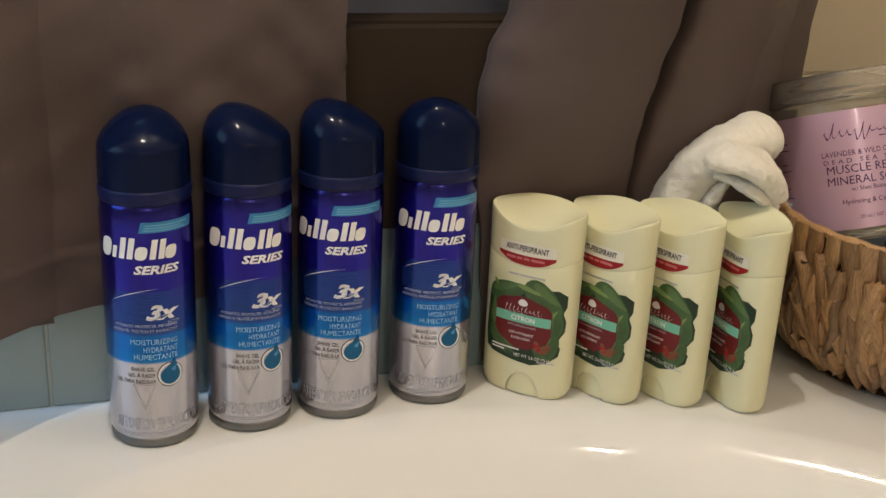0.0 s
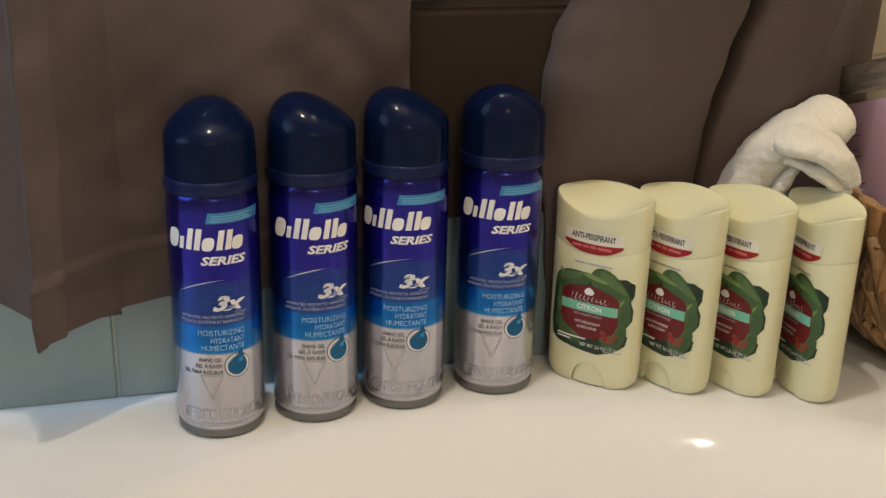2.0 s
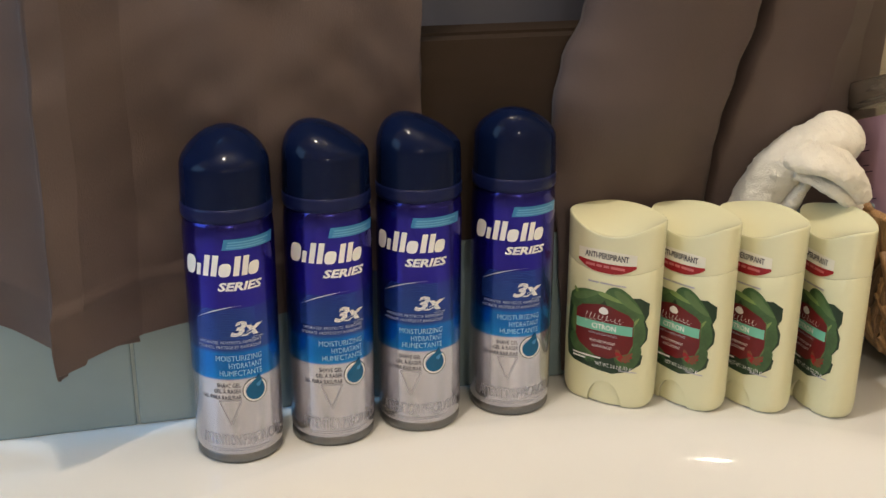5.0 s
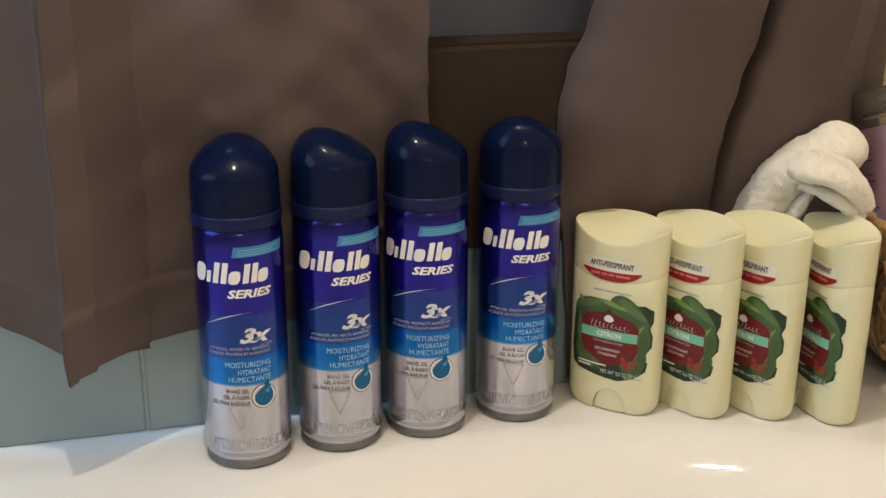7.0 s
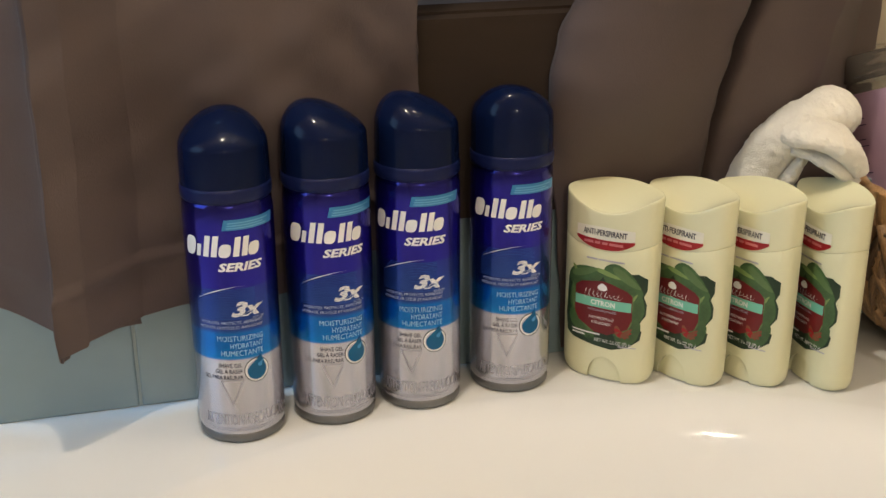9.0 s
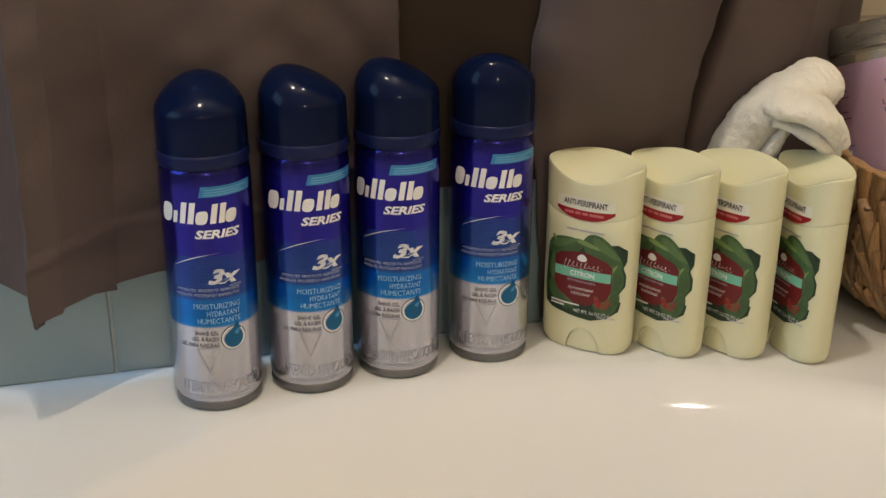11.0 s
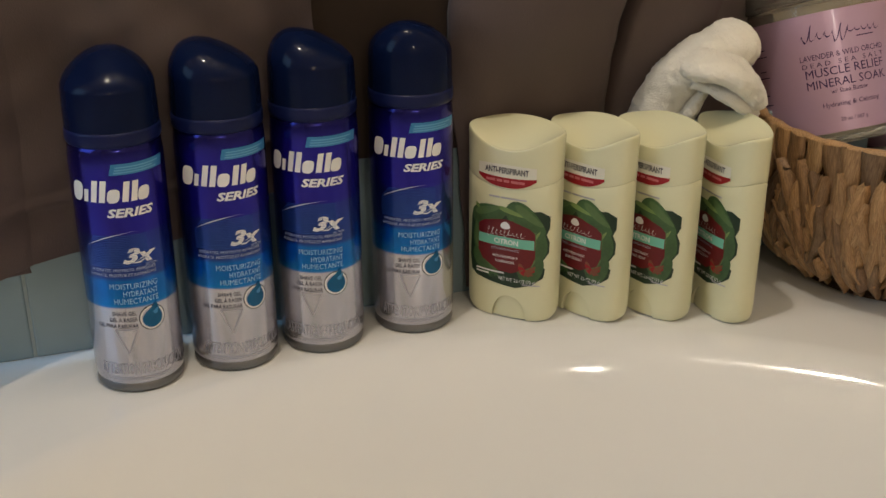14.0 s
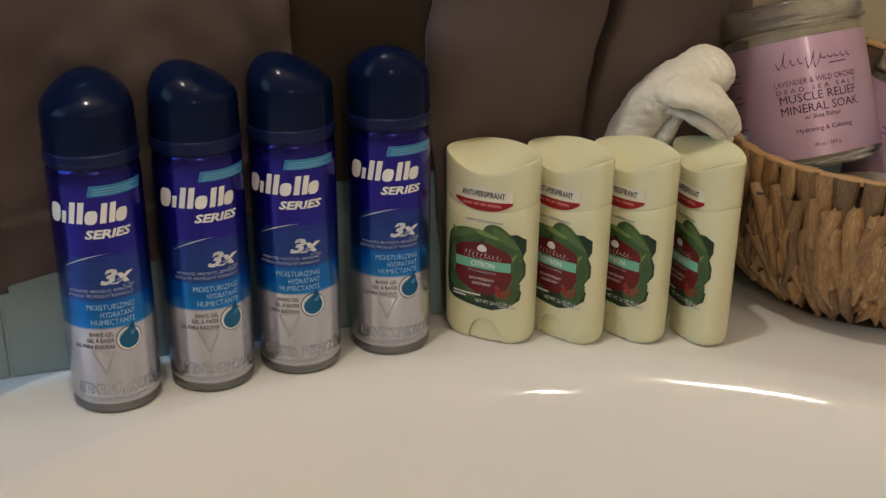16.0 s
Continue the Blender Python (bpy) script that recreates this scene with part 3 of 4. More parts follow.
def deo_top(u, w):
    """The slanting facet on top: high at the back, scooped along the front."""
    q = min(1.0, abs(u / DA)) ** 2
    s = max(0.0, min(1.0, (w / DB + 1) / 2)) ** 0.85
    return 0.1212 + (1 - q) * (-0.0112 + 0.0152 * s)


def on_deo(flat, u0, z0, lift):
    v, f = flat
    out = []
    for x, y in v:
        u, z = u0 + x, z0 + y
        out.append((u, deo_w(u, deo_k(z)) - lift, z))
    return out, f


def deo_ring(n=112):
    out = []
    for i in range(n):
        a = 2 * math.pi * i / n
        c, s = math.cos(a), math.sin(a)
        out.append((DA * math.copysign(abs(c) ** (2 / DE), c), DB * math.copysign(abs(s) ** (2 / DE), s)))
    return out


DIAL_U, DIAL_R, DIAL_H = 0.0025, 0.0109, 0.0158


def deo_body():
    """The lower shell with an arched notch cut out of its foot for the dial."""
    v = []
    for ux, wx in deo_ring():
        col = [(0.0, 0.0012), (0.88, 0.0)]
        col += [(deo_k(z), z) for z in (0.0003, 0.0008, 0.0015, 0.0025, 0.004, 0.006, 0.008, 0.0105, 0.0125)]
        top = deo_seam(ux)
        col += [(deo_k(z), z) for z in [0.0125 + (top - 0.0004 - 0.0125) * k / 8 for k in range(1, 9)]]
        col += [(0.985, top), (0.0, top - 0.001)]
        v += [(ux * k * deo_foot(z), wx * k, z) for k, z in col]
    n = len(col)
    me = mesh_of("body", v, grid_faces(112, n, loop_u=True), CREAM)
    bm = bmesh.new()
    bm.from_mesh(me)
    bmesh.ops.remove_doubles(bm, verts=bm.verts[:], dist=1e-6)
    bmesh.ops.recalc_face_normals(bm, faces=bm.faces[:])
    bm.to_mesh(me)
    bm.free()
    cv, steps = [], 40
    for y in (-0.03, -0.0108):
        cv += [(DIAL_U + DIAL_R * math.cos(t), y, DIAL_H * math.sin(t)) for t in [math.pi * k / steps for k in range(steps + 1)]]
        cv += [(DIAL_U - DIAL_R, y, -0.01), (DIAL_U + DIAL_R, y, -0.01)]
    m = steps + 3
    cf = [tuple(range(m)), tuple(range(2 * m - 1, m - 1, -1))] + [(k, m + k, m + (k + 1) % m, (k + 1) % m) for k in range(m)]
    cutter_mesh = mesh_of("notch", cv, cf, CREAM, False)
    bm = bmesh.new()
    bm.from_mesh(cutter_mesh)
    bmesh.ops.recalc_face_normals(bm, faces=bm.faces[:])
    bm.to_mesh(cutter_mesh)
    bm.free()
    shell, cutter = bpy.data.objects.new("shell", me), bpy.data.objects.new("cutter", cutter_mesh)
    for ob in (shell, cutter):
        scene.collection.objects.link(ob)
    cut = shell.modifiers.new("notch", "BOOLEAN")
    cut.operation, cut.object, cut.solver = "DIFFERENCE", cutter, "EXACT"
    bpy.context.view_layer.update()
    out = bpy.data.meshes.new_from_object(shell.evaluated_get(bpy.context.evaluated_depsgraph_get()))
    for ob in (shell, cutter):
        bpy.data.objects.remove(ob)
    out.name = "body"
    out.set_sharp_from_angle(angle=radians(38))
    return out


def deo_cap():
    v = []
    for ux, wx in deo_ring():
        edge = deo_top(ux * 0.972, wx * 0.972)
        foot = deo_seam(ux)
        pts = [(0.0, foot + 0.001), (0.990, foot + 0.0001), (0.9995, foot + 0.0004), (1.003, foot + 0.0010)]
        for k in range(1, 8):
            pts.append((1.003 + 0.012 * (k / 7) ** 1.5, foot + 0.001 + (edge - 0.0022 - foot - 0.001) * k / 7))
        pts += [(1.013, edge - 0.0013), (1.008, edge - 0.0006), (0.998, edge - 0.0001), (0.985, edge + 0.0001), (0.972, edge)]
        col = [(ux * k, wx * k, z) for k, z in pts]
        for k in range(1, 15):
            q = 0.972 * (1 - k / 14)
            col.append((ux * q, wx * q, deo_top(ux * q, wx * q)))
        v += col
    return mesh_of("cap", v, grid_faces(112, len(col), loop_u=True), CREAM_CAP)


def leaf_outline():
    """The ragged wreath of leaves behind the badge."""
    return dense([(min(x * 1.03, 0.0254), y * 1.03) for x, y in ((-0.0233, 0.0146), (-0.0185, 0.0217), (-0.0136, 0.0198), (-0.0034, 0.0232), (0.0099, 0.0225), (0.0201, 0.0236), (0.0248, 0.0205), (0.0258, 0.0134), (0.0232, 0.0092), (0.0255, 0.0043),
                  (0.0245, -0.0026), (0.0202, -0.0103), (0.0229, -0.0130), (0.0220, -0.0188), (0.0159, -0.0240), (0.0063, -0.0272), (-0.0022, -0.0266), (-0.0082, -0.0258), (-0.0191, -0.0240), (-0.0233, -0.0212), (-0.0245, -0.0113), (-0.0239, 0.0021))], 0.0012)


def one_leaf(cx, cy, length, width, turn):
    out = []
    c, s = math.cos(turn), math.sin(turn)
    for i in range(28):
        t = 2 * math.pi * i / 28
        x, y = length / 2 * math.cos(t), width / 2 * math.sin(t) * (1 - 0.35 * math.cos(t))
        out.append((cx + x * c - y * s, cy + x * s + y * c))
    return out


def scribble(x0, x1, height, waves, pen, tall=()):
    """A running pen line of loops, taller at a few places; it spells nothing."""
    v, f, n = [], [], waves * 16
    for k in range(n + 1):
        t = k / n
        a = 2 * math.pi * waves * t
        h = height * (0.7 + 0.3 * math.sin(7.3 * t))
        for c, extra in tall:
            h += extra * math.exp(-((x0 + (x1 - x0) * t - c) / 0.0016) ** 2)
        x = x0 + (x1 - x0) * t + 0.0007 * math.cos(a) + 0.3 * h * math.sin(a)
        y = h * math.sin(a)
        w = pen * (0.65 + 0.35 * math.cos(a))
        v += [(x - w / 2, y - w / 2), (x + w / 2, y + w / 2)]
        if k:
            b = len(v)
            f.append((b - 4, b - 2, b - 1, b - 3))
    return v, f


def make_deo():
    deo = thing("deodorant_stick", "pale yellow-green deodorant stick with leafy dark red label", "deodorant", group="deodorant sticks in a row")
    part("body", deo_body(), deo)
    part("cap", deo_cap(), deo, "pale yellow-green cap with slanting top")

    def ink(name, flat, u, z, mat, lift, label=""):
        return part(name, mesh_of(name, *on_deo(flat, u, z, lift), mat, False), deo, label)

    # banner across the foot of the cap
    top = [(-0.0182 + 0.0364 * k / 24, 0.0010 * math.sin(math.pi * k / 24)) for k in range(25)]
    white = [(x, 0.1012 + y * 0.5) for x, y in top] + [(x, 0.0945 - 0.0010 * (1 - (x / 0.0182) ** 2)) for x, y in reversed(top)]
    red = [(x, 0.0945 - 0.0010 * (1 - (x / 0.0182) ** 2)) for x, y in top] + [(x, 0.0930 - 0.0058 * (1 - abs(x / 0.0182) ** 2.6)) for x, y in reversed(top)]
    ink("banner_upper", blob(dense(white, 0.001)), 0, 0, BANNER, 0.0005, "white banner field")
    ink("banner_lower", blob(dense(red, 0.001)), 0, 0, RED_INK, 0.0005, "crimson banner field")
    ink("lettering", flat_text("ANTI-PERSPIRANT", 0.0036, 0.0275, 0.0, 0.00012), 0.0, 0.0962, DARK_INK, 0.00065, "dark lettering")
    ink("lettering", bars([(-0.013, 0, 0.006, 0.0016), (-0.006, 0, 0.0035, 0.0016), (-0.0015, 0, 0.0035, 0.0016), (0.003, 0, 0.0085, 0.0016)]), 0.0, 0.0906, material("pink_print", (0.55, 0.16, 0.17), 0.4), 0.00065)
    # leaves and badge
    ink("leaf_field", blob(leaf_outline(), 16), 0.0005, 0.0500, LEAF_DARK, 0.0002, "deep green leaf print")
    for cx, cy, l, w, a, mat in ((-0.0125, 0.0175, 0.025, 0.014, 0.35, LEAF), (0.0110, 0.0175, 0.028, 0.015, -0.65, LEAF), (0.0180, 0.0020, 0.022, 0.0110, 1.45, LEAF), (-0.0185, 0.0030, 0.024, 0.0100, 1.65, LEAF),
                                 (-0.0140, -0.0150, 0.024, 0.013, -0.9, LEAF), (0.0150, -0.0150, 0.019, 0.013, 0.9, LEAF), (0.0020, 0.0215, 0.018, 0.0030, -0.25, LEAF_LIGHT), (-0.0195, 0.0205, 0.008, 0.0020, -1.0, LEAF_LIGHT),
                                 (0.0175, 0.0075, 0.008, 0.0018, 1.0, LEAF_LIGHT), (0.0000, -0.0215, 0.022, 0.008, 0.05, LEAF_DARK)):
        ink("leaf", blob(one_leaf(cx, cy, l, w, a)), 0.0015, 0.0505, mat, 0.00032 + 0.00004 * (mat is LEAF_LIGHT))
        if mat is LEAF:
            ox, oy = -math.sin(a) * w * 0.22, math.cos(a) * w * 0.22
            ink("leaf_sheen", blob(one_leaf(cx + ox, cy + oy, l * 0.74, w * 0.34, a)), 0.0015, 0.0505, LEAF_MID, 0.00038)
    hexa = dense([(-0.0165, 0.0105), (-0.0130, 0.0135), (-0.004, 0.0155), (0.0, 0.0160), (0.004, 0.0155), (0.0140, 0.0120), (0.0170, 0.0090), (0.0172, -0.0060), (0.0150, -0.0120), (0.0040, -0.0175), (-0.0040, -0.0170), (-0.0140, -0.0110), (-0.0168, -0.0060)], 0.001)
    ink("badge", blob([(x * 1.08, y * 1.05) for x, y in hexa], 8), 0.0, 0.0500, BADGE, 0.00046, "dark red six-sided badge")
    ink("band", bars([(-0.0178, 0, 0.0358, 0.0062)]), 0.0, 0.0490, MINT, 0.00056, "mint green band")
    ink("lettering", flat_text("CITRON", 0.0032, 0.0155, 0, 0.0001), 0.0005, 0.0505, WHITE_INK, 0.0006, "white lettering")
    # the maker's mark as plain strokes
    sail = [(0.0040 * math.cos(t) * (1 - 0.25 * math.sin(t)), 0.0024 * math.sin(t)) for t in [2 * math.pi * k / 20 for k in range(20)]]
    ink("brand_mark", blob([(x * 0.75, y) for x, y in sail]), 0.0, 0.0628, WHITE_INK, 0.0006, "small white sail shape")
    ink("brand_mark", scribble(-0.0118, 0.0118, 0.0018, 9, 0.00042, ((-0.0100, 0.0020), (0.0012, 0.0018))), 0.0, 0.0578, WHITE_INK, 0.0006, "white scribbled line")
    ink("lettering", flat_text("WITH SANDALWOOD", 0.0015, 0.0185), 0.0, 0.0464, DIM_INK, 0.0006)
    ink("lettering", flat_text("ANTI-PERSPIRANT", 0.0018, 0.0165), 0.0, 0.0412, WHITE_INK, 0.00066)
    ink("lettering", flat_text("& DEODORANT", 0.0018, 0.0125), 0.0, 0.0380, WHITE_INK, 0.00066)
    for k in range(5):
        ink("petal", blob(one_leaf(0.0110 + 0.0012 * k, -0.0168 + 0.0009 * abs(k - 2), 0.0090, 0.0030, -1.2 + 0.5 * k)), 0.0, 0.0500, RED_INK if k % 2 else BROWN_INK, 0.0006 + 0.00004 * k)
    ink("lettering", flat_text("NET WT. 2.6 OZ (73 g)", 0.0024, 0.0225), 0.0075, 0.0260, WHITE_INK, 0.0006, "white lettering")
    ink("lettering", bars([(-0.0195, 0.0, 0.0190, 0.0010), (-0.0195, -0.0020, 0.0090, 0.0010)]), 0.0, 0.0305, WHITE_INK, 0.0006)
    ink("lettering", bars([(0.0110, 0.0, 0.0105, 0.0007)]), 0.0, 0.0247, GREY_INK, 0.0003)
    ink("lettering", bars([(-0.0110, 0.0, 0.0070, 0.0010), (-0.0032, 0.0, 0.0160, 0.0010)]), 0.0, 0.0800, GREY_INK, 0.0003)
    # turning dial, set back in its notch
    rim = [(DIAL_U + (DIAL_R - 0.0004) * math.cos(t), 0.0006 + (DIAL_H - 0.0010) * math.sin(t)) for t in [math.pi * k / 30 for k in range(31)]]
    dv, df = blob(dense(rim, 0.001), 8)
    bulge = [max(0.0, 1 - ((u - DIAL_U) / DIAL_R) ** 2 - ((z - 0.005) / DIAL_H) ** 2) for u, z in dv]
    front = [(u, deo_w(u) + 0.0023 - 0.0013 * g, z) for (u, z), g in zip(dv, bulge)]
    part("dial", mesh_of("dial", front, df, CREAM), deo, "rounded turning dial")
    return deo


DEOS = [(0.0872, 0.6018, -30.1), (0.1360, 0.6021, -48.0), (0.1783, 0.6018, -52.0), (0.2238, 0.5985, -72.0)]
DEO_SIZE = Matrix.Diagonal((1.08, 1.00, 1.043, 1))
deo = make_deo()
for k, (x, y, turn) in enumerate(DEOS):
    d = deo if k == 0 else copy_thing(deo, pose(x, y, 0, 0, 0, turn))
    d.matrix_basis = pose(x, y, 0.0003, 0, 0, turn) @ DEO_SIZE

# ---- basket ----
BX, BY = 0.375, 0.667


def basket_r(z):
    return lerp([(0.0, 0.076), (0.012, 0.090), (0.035, 0.106), (0.070, 0.1135), (0.17, 0.1140)], z)


def rim_z(a):
    """Rim height round the basket; it rises towards the wall."""
    return 0.111 + 0.046 * max(0.0, math.sin(a)) ** 3


def petal_mesh(name, length, width, thick, bend, flat_top, seed):
    """A flattened strand of dried stem, with lengthwise creases, pointed below."""
    rnd = random.Random(seed)
    nl, nw, v = 9, 6, []
    crease = [rnd.uniform(-1, 1) * 0.0006 for _ in range(nw)]
    for i in range(nl):
        t = i / (nl - 1)
        if flat_top:
            w = width * ((1 - t ** 2.6) ** 0.8 * (0.92 + 0.08 * math.sin(9 * t + seed)) + 0.06)
        else:
            w = width * (math.sin(math.pi * (0.07 + 0.89 * t ** 0.8)) ** 0.8 + 0.06)
        sway = bend * math.sin(math.pi * t) + 0.0006 * math.sin(5 * t + seed)
        for j in range(nw):
            q = -1 + 2 * j / (nw - 1)
            out = thick * (1 - abs(q) ** 2.4) * (0.5 + 0.5 * math.sin(math.pi * min(1, t + 0.12))) + crease[j] * (1 - abs(2 * t - 1)) + 0.0010 * q * math.sin(3 * t + seed)
            v.append((sway + q * w / 2, out, -t * length))
    back = len(v)
    v += [(v[i * nw][0], -0.0015, v[i * nw][2]) for i in range(nl)] + [(v[i * nw + nw - 1][0], -0.0015, v[i * nw + nw - 1][2]) for i in range(nl)]
    f = grid_faces(nl, nw)
    for i in range(nl - 1):
        f.append((back + i, back + i + 1, (i + 1) * nw, i * nw))
        f.append((i * nw + nw - 1, (i + 1) * nw + nw - 1, back + nl + i + 1, back + nl + i))
    return mesh_of(name, v, f, STRAW)


def make_basket():
    bk = thing("wicker_basket", "round woven water hyacinth basket holding bath products", "basket", pose(BX, BY, 0))
    n, v = 72, []
    zs = [0.0, 0.004, 0.012, 0.022, 0.035, 0.05, 0.065, 0.08]
    for i in range(n):
        a = 2 * math.pi * i / n
        c, s = math.cos(a), math.sin(a)
        zr = rim_z(a) - 0.002
        col = [(0.0, 0.002), (0.080, 0.001)] + [(basket_r(z) - 0.004, z + 0.001) for z in zs] + [(basket_r(zr) - 0.004, zr), (basket_r(zr) - 0.010, zr)]
        col += [(basket_r(z) - 0.011, z + 0.004) for z in reversed(zs)] + [(0.0, 0.008)]
        v += [(r * c, r * s, z) for r, z in col]
    part("core", mesh_of("core", v, grid_faces(n, len(col), loop_u=True), CORE), bk, "dark woven inside")
    hoop = []
    for i in range(96):
        a = 2 * math.pi * i / 96
        for j in range(8):
            b = 2 * math.pi * j / 8
            lump = 0.0028 + 0.0006 * math.sin(25 * a)
            rr = basket_r(0.1) - 0.004 + lump * 1.5 * math.cos(b)
            hoop.append((rr * math.cos(a), rr * math.sin(a), rim_z(a) + 0.0005 + lump * math.sin(b)))
    part("rim_hoop", mesh_of("rim_hoop", hoop, grid_faces(96, 8, True, True), STRAW), bk, "bound straw rim")
    strips = [petal_mesh("strip", 0.036, 0.0150, 0.0022, 0.0, True, 10 + k) for k in range(5)]
    petals = [petal_mesh("strand", 0.046, 0.0126, 0.0058, (-1) ** k * 0.0030, False, 30 + k) for k in range(8)]
    rnd = random.Random(5)
    cols = 25

    def put(name, me, a, z, lean, out, size=1.0, tip=0.0):
        zz = max(0.001, z)
        r = basket_r(zz) + out
        slope = math.degrees(math.atan2(basket_r(zz + 0.006) - basket_r(max(0, zz - 0.03)), 0.036))
        m = pose(r * math.cos(a), r * math.sin(a), z, 0, 0, math.degrees(a) - 90) @ pose(0, 0, 0, 0, lean, 0) @ pose(0, 0, 0, -slope + tip, 0, 0)
        ob = part(name, me, bk, m=m @ Matrix.Diagonal((size, 1.0, size, 1)))
        return ob

    for c in range(cols):
        a0 = 2 * math.pi * (c + 0.5) / cols
        da = 2 * math.pi / cols
        for q in (-0.25, 0.25):
            a = a0 + q * da + rnd.uniform(-0.01, 0.01)
            put("strip", rnd.choice(strips), a, rim_z(a) + 0.002, rnd.uniform(-7, 7), 0.0008, rnd.uniform(0.92, 1.1), -3)
        if not 2.2 < a0 < 5.9:
            continue
        top = rim_z(a0) - 0.018
        rows = 7
        for k in range(rows):
            z = top - k * (top - 0.035) / (rows - 1)
            for q in (-1, 0, 1):
                a = a0 + (q * 0.33 + rnd.uniform(-0.05, 0.05)) * da
                lean = q * rnd.uniform(9, 20) + rnd.uniform(-5, 5)
                put("strand", rnd.choice(petals), a, z + 0.004 * (q == 0) + rnd.uniform(-0.002, 0.002), lean, 0.0004 + rnd.uniform(0, 0.0016), rnd.uniform(0.92, 1.12) * (1 - 0.03 * k), -4)
    return bk


make_basket()


# ---- jars ----
JR, JH = 0.0455, 0.104


def on_jar(flat, phi, z, lift, r0=JR):
    v, f = flat
    r = r0 + lift
    return [(r * math.sin(phi + x / r0), -r * math.cos(phi + x / r0), z + y) for x, y in v], f


def make_jar():
    jar = thing("bath_salt_jar", "clear plastic jar of bath salts with lavender label", "jar", group="bath salt jars")
    wall = [(0.0, 0.0), (0.038, 0.0), (0.0425, 0.0015), (0.0449, 0.0045), (JR, 0.009), (JR, 0.084), (0.0450, 0.0868), (0.0445, 0.089), (0.0435, 0.0895), (0.0435, 0.084), (0.0436, 0.010), (0.041, 0.004), (0.0, 0.0035)]
    part("jar_wall", mesh_of("jar_wall", *lathe(wall, 72), CLEAR), jar, "clear plastic wall")
    salt = [(0.0, 0.0042), (0.0405, 0.0046), (0.0430, 0.0105), (0.0432, 0.078), (0.040, 0.0795), (0.02, 0.0785), (0.0, 0.0790)]
    part("bath_salt", mesh_of("bath_salt", *lathe(salt, 64), SALT), jar, "cream coarse bath salt")
    lid = [(0.0, 0.1012), (0.0440, 0.1012), (0.0452, 0.0875), (0.0470, 0.0872), (0.0482, 0.0880), (0.0482, 0.0896), (0.0472, 0.0902), (0.0472, 0.0934), (0.0477, 0.0940), (0.0477, 0.0958), (0.0472, 0.0964), (0.0471, 0.1002), (0.0466, 0.1028), (0.0445, 0.1040), (0.0418, 0.1038), (0.0408, 0.1026), (0.0, 0.1026)]
    part("lid", mesh_of("lid", *lathe(lid, 96), LID), jar, "milky clear screw lid")
    z0, z1 = 0.0075, 0.0800
    n, v = 96, []
    for i in range(n + 1):
        a = -2.6 + 5.2 * i / n
        for z in (z0, z1):
            v.append(((JR + 0.0002) * math.sin(a), -(JR + 0.0002) * math.cos(a), z))
    part("label_band", mesh_of("label_band", v, grid_faces(n + 1, 2), LAVENDER), jar, "lavender wrap label")

    def ink(flat, phi, z, mat=VIOLET_INK, label="", name="lettering"):
        return part(name, mesh_of(name, *on_jar(flat, phi, z, 0.0004), mat, False), jar, label)

    ink(scribble(-0.0250, 0.0255, 0.0019, 11, 0.0012, ((-0.0195, 0.0052), (-0.0020, 0.0056), (0.0020, 0.0046))), 0.22, 0.0662, VIOLET_INK, "violet scribbled line", "brand_mark")
    ink(bars([(0.0090, 0, 0.0120, 0.0006)]), 0.22, 0.0618)
    ink(flat_text("LAVENDER & WILD ORCHID", 0.0033, 0.0535), 0.22, 0.0524)
    ink(flat_text("D E A D   S E A   S A L T", 0.0028, 0.0524), 0.22, 0.0480)
    ink(flat_text("MUSCLE RELIEF", 0.0051, 0.0496), 0.22, 0.0419, VIOLET_INK, "violet lettering")
    ink(flat_text("MINERAL SOAK", 0.0051, 0.0502), 0.22, 0.0350, VIOLET_INK, "violet lettering")
    ink(flat_text("w/ Shea Butter", 0.0027, 0.0228), 0.22, 0.0308)
    ink(flat_text("Hydrating & Calming", 0.0028, 0.0350), 0.22, 0.0230)
    ink(flat_text("20 oz / 567 g", 0.0022, 0.0165), 0.22, 0.0137)
    for k, (w, y) in enumerate(((0.010, 0.064), (0.012, 0.060), (0.007, 0.051), (0.011, 0.047), (0.006, 0.036), (0.010, 0.030))):
        ink(bars([(-w / 2, 0, w, 0.0006)], 0.0), -1.02, y)
    return jar


jar = make_jar()
JAR_SIZE = Matrix.Diagonal((1.103, 1.103, 1.142, 1))
jar.matrix_basis = pose(0.3341, 0.7022, 0.0802) @ Matrix.Rotation(radians(-10.7), 4, "Y") @ Matrix.Rotation(radians(-18.4), 4, "X") @ pose(0, 0, 0, 0, 0, -14.8) @ JAR_SIZE
second = copy_thing(jar, pose(0.4020, 0.7480, 0.0440) @ Matrix.Rotation(radians(24), 4, "Y") @ pose(0, 0, 0, 0, 0, 12) @ Matrix.Diagonal((0.86, 0.86, 0.86, 1)))

# ---- small things in the basket ----
bottle = thing("plastic_bottle", "sky blue plastic bottle lying in the basket", "bottle", pose(0.4100, 0.6640, 0.1400, 10, 40, 20))
part("body", bm_mesh("body", box_bm(0.030, 0.022, 0.090, 0.008, 4), BLUE_PLASTIC, True), bottle)
card = tagged(new("white_box", bm_mesh("white_box", box_bm(0.060, 0.012, 0.070, 0.002, 2), WHITE_CARD)), "small white box lying in the basket", "box")
card.matrix_basis = pose(0.3900, 0.6150, 0.0980, -35, 45, 10)


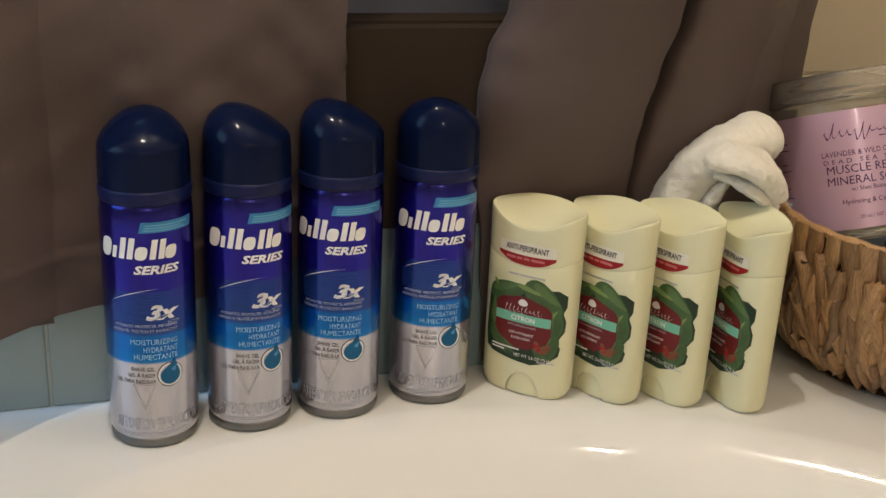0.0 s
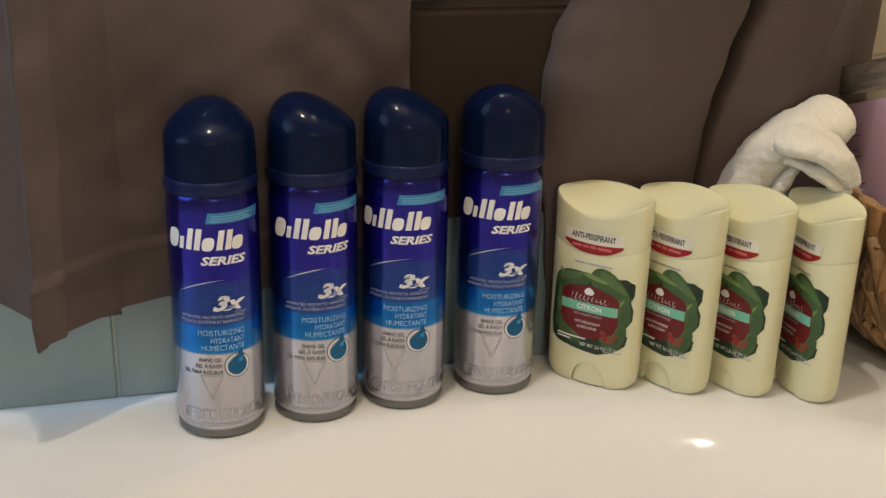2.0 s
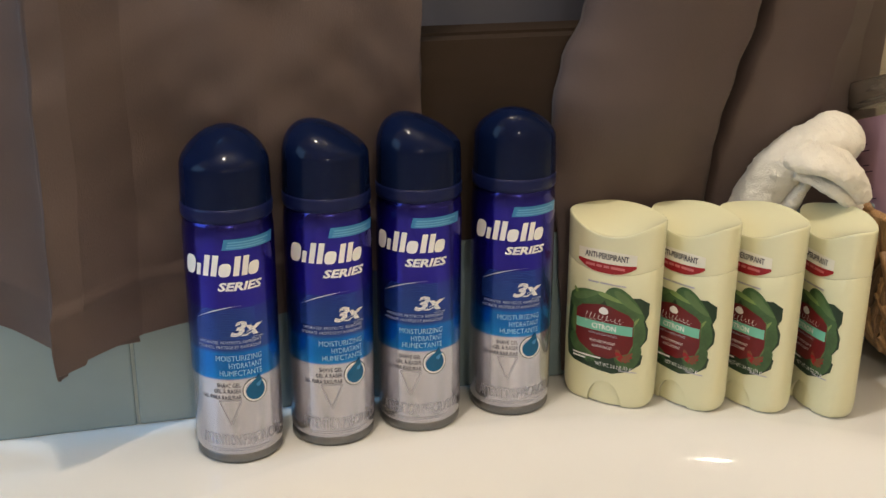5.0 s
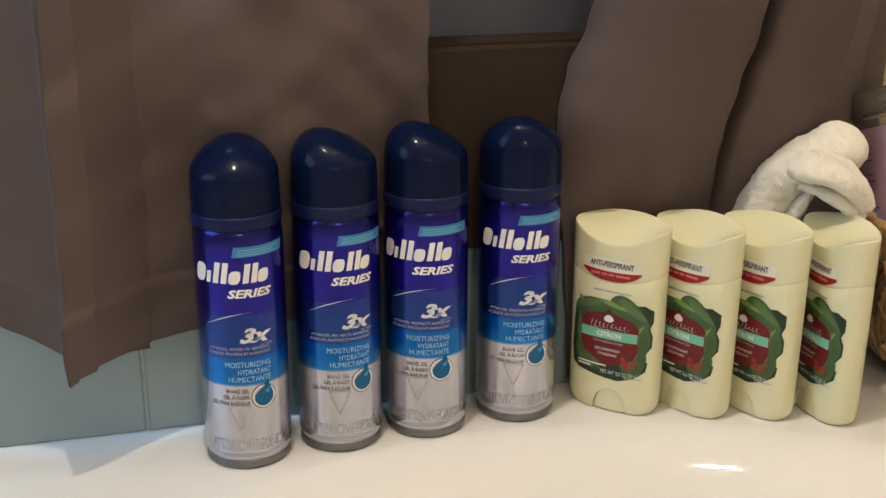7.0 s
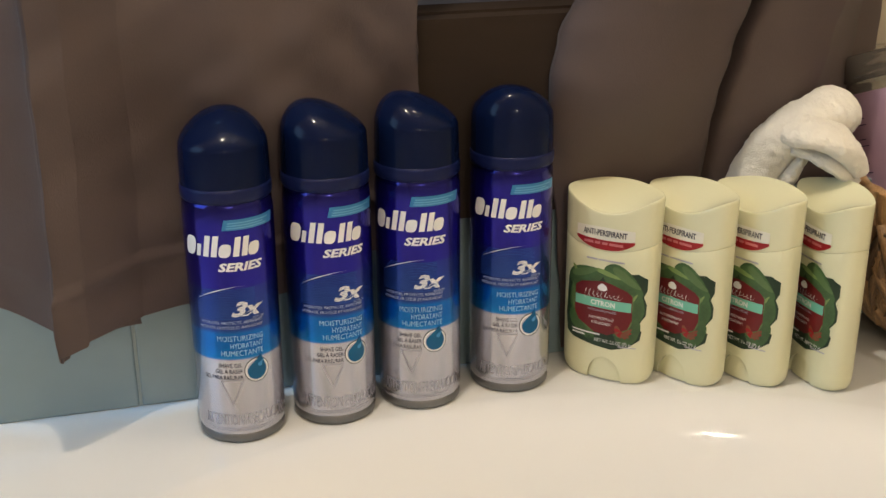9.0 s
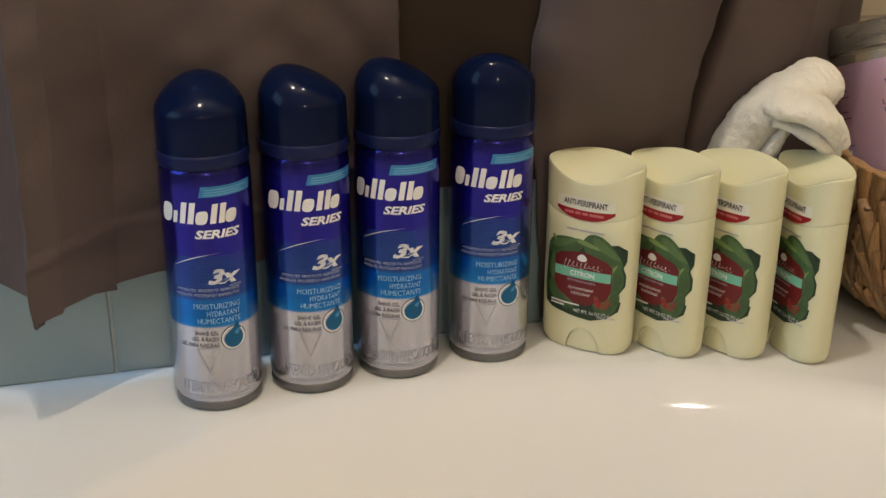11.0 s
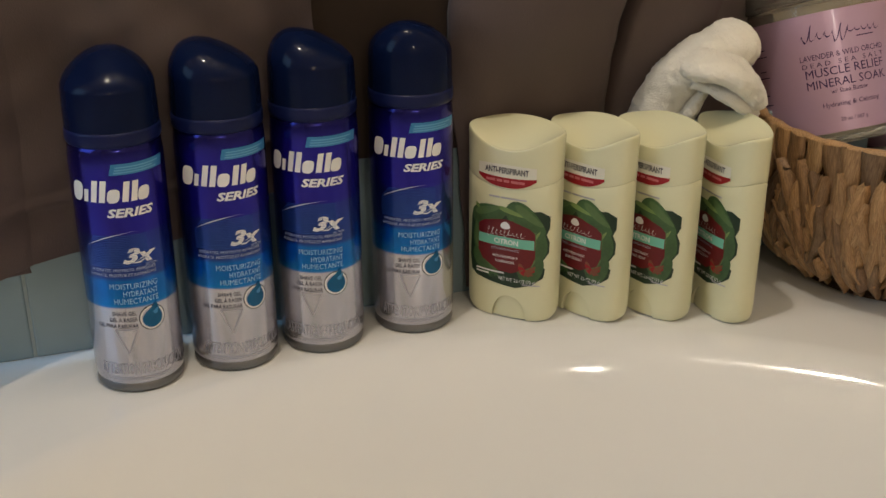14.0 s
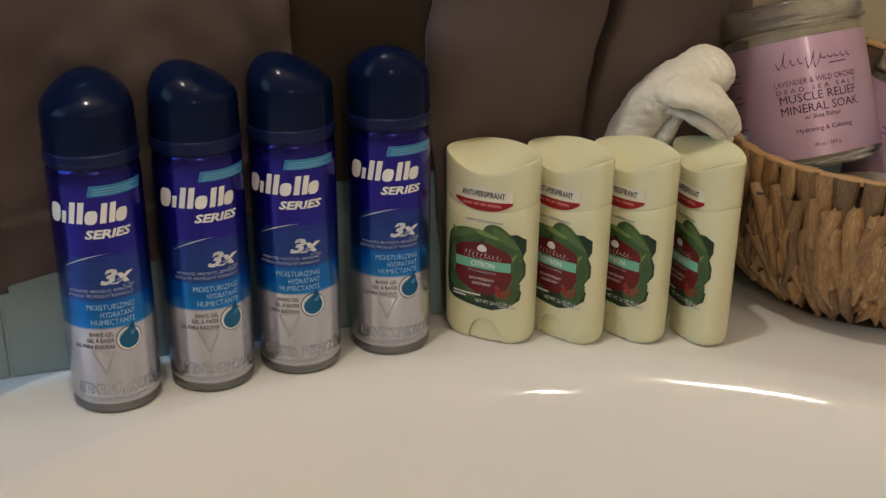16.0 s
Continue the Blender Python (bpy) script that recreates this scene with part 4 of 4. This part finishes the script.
# ---- towel ----
def towel_strip(name, path, widths, thick, seed, nu=120, nv=44):
    """A thick soft band along a path of (x, y, z), with a flattened round section."""
    pts = [Vector(p) for p in path]

    def at(t):
        t = max(0.0, min(0.9999, t)) * (len(pts) - 1)
        i = int(t)
        k = t - i
        p0, p1, p2, p3 = pts[max(0, i - 1)], pts[i], pts[i + 1], pts[min(len(pts) - 1, i + 2)]
        return 0.5 * (2 * p1 + (p2 - p0) * k + (2 * p0 - 5 * p1 + 4 * p2 - p3) * k * k + (3 * p1 - p0 - 3 * p2 + p3) * k ** 3)

    v = []
    across = Vector((0.25, 0.95, 0.15)).normalized()
    for i in range(nu):
        t = i / (nu - 1)
        p = at(t)
        d = (at(t + 0.01) - at(t - 0.01)).normalized()
        side = (across - d * across.dot(d)).normalized()
        up = d.cross(side)
        w = lerp(widths, t)
        end = min(1.0, (min(t, 1 - t) / 0.05 + 0.02)) ** 0.5
        for j in range(nv):
            a = 2 * math.pi * j / nv
            q = p + side * (w / 2 * math.copysign(abs(math.cos(a)) ** 0.8, math.cos(a)) * end) + up * (thick / 2 * math.sin(a) * end)
            nz = noise.noise(q * 55 + Vector((seed, 0, 0))) * 0.0032 + noise.noise(q * 240 + Vector((0, seed, 0))) * 0.0011 + noise.noise(q * 620) * 0.0007
            q += (q - p).normalized() * nz
            v.append(q)
    return mesh_of(name, v, grid_faces(nu, nv, loop_v=True), TERRY)


towel = thing("towel", "crumpled white terry towel draped over basket rim", "towel")
part("roll", towel_strip("roll", [(0.166, 0.655, 0.060), (0.178, 0.652, 0.106), (0.192, 0.648, 0.137), (0.206, 0.647, 0.151), (0.219, 0.648, 0.159), (0.230, 0.652, 0.163), (0.239, 0.660, 0.163)],
                         [(0, 0.030), (0.3, 0.036), (0.6, 0.044), (1, 0.038)], 0.031, 3.0), towel)
part("flap", towel_strip("flap", [(0.201, 0.626, 0.159), (0.207, 0.620, 0.1595), (0.219, 0.617, 0.1575), (0.230, 0.618, 0.1525), (0.2385, 0.620, 0.143), (0.2425, 0.623, 0.131)],
                         [(0, 0.030), (0.4, 0.038), (0.8, 0.030), (1, 0.018)], 0.0150, 8.0, 90, 44), towel, "folded end of the towel")
part("hem", towel_strip("hem", [(0.205, 0.632, 0.148), (0.217, 0.626, 0.1440), (0.229, 0.624, 0.1395), (0.239, 0.625, 0.1315), (0.2445, 0.627, 0.124)],
                        [(0, 0.026), (0.5, 0.034), (1, 0.016)], 0.0105, 15.0, 80, 40), towel, "lower layer of the folded end")
part("tail", towel_strip("tail", [(0.190, 0.646, 0.092), (0.199, 0.643, 0.114), (0.206, 0.641, 0.127), (0.214, 0.640, 0.142)],
                         [(0, 0.020), (0.5, 0.026), (1, 0.022)], 0.0100, 21.0, 70, 36), towel, "inner layer of the towel")
bed = thing("towel", "folded white towel lying inside the basket", "towel", pose(BX, BY, 0))
bv = []
for i in range(48):
    for j in range(14):
        a, q = 2 * math.pi * i / 48, j / 13
        r = 0.084 * q
        p = Vector((r * math.cos(a), r * math.sin(a), 0.0))
        bv.append((p.x, p.y, 0.026 + 0.044 * (1 - q ** 5) + 0.006 * noise.noise(p * 25) + 0.0015 * noise.noise(p * 200)))
part("fold", mesh_of("fold", bv, grid_faces(48, 14, loop_u=True), TERRY), bed)

# ---- lamps ----
fixture = thing("ceiling_light", "round white ceiling light on a thin metal stem", "ceiling light", pose(LAMPS[0][0], LAMPS[0][1], 1.90), "ceiling lights over the tub")
part("canopy", mesh_of("canopy", *lathe([(0.0, -0.03), (0.05, -0.03), (0.065, -0.015), (0.07, 0.0), (0.0, 0.0)], 40), CEILING), fixture)
part("stem", mesh_of("stem", *lathe([(0.0, -0.40), (0.008, -0.40), (0.008, -0.03), (0.0, -0.03)], 16), SEAM), fixture)
for lx, ly, lz, power, radius in LAMPS[1:]:
    copy_thing(fixture, pose(lx, ly, 1.90))

# ---- tiles of the walls, last ----
size, joint = 0.1990, 0.0020
part("grout_bed", bm_mesh("grout_bed", box_bm(1.20, 0.006, 0.105), GROUT), back, "grey grout", pose(0.650, -0.0045, 0.6525))
part("grout_bed", bm_mesh("grout_bed", box_bm(0.78, 0.006, 1.20), GROUT), back, "grey grout", pose(0.440, -0.0045, 1.306))
part("grout_bed", bm_mesh("grout_bed", box_bm(1.20, 0.006, 1.40), BEIGE_GROUT), niche, "pale grout", pose(0.0, -0.0535, 0.0))
tile = bm_mesh("tile", box_bm(size, 0.008, size, 0.0012, 2), TILE)
low_tile = bm_mesh("tile", box_bm(size, 0.008, 0.1050, 0.0012, 2), TILE)
cosine = math.cos(radians(WALL_TURN))
ux = (-0.2155 - (-1.05)) / cosine
for i in range(-4, 3):
    for j in range(0, 5):
        x, z = ux + (i + 0.5) * (size + joint), 0.6 + (j + 0.5) * (size + joint)
        if x < 0.1 or (j > 0 and x > 0.74):
            continue
        if j == 0 and x > 0.74:
            part("tile", low_tile, back, m=pose(x, -0.0050, 0.6 + 0.0525))
        else:
            part("tile", tile, back, m=pose(x, -0.0050, z))
beige_tile = bm_mesh("tile", box_bm(size, 0.008, size, 0.0012, 2), BEIGE_TILE)
for i in range(-1, 4):
    for j in range(-1, 6):
        part("tile", beige_tile, niche, m=pose(-0.3448 + (i + 0.5) * (size + joint), -0.0560, -0.5328 + (j + 0.5) * (size + joint)))
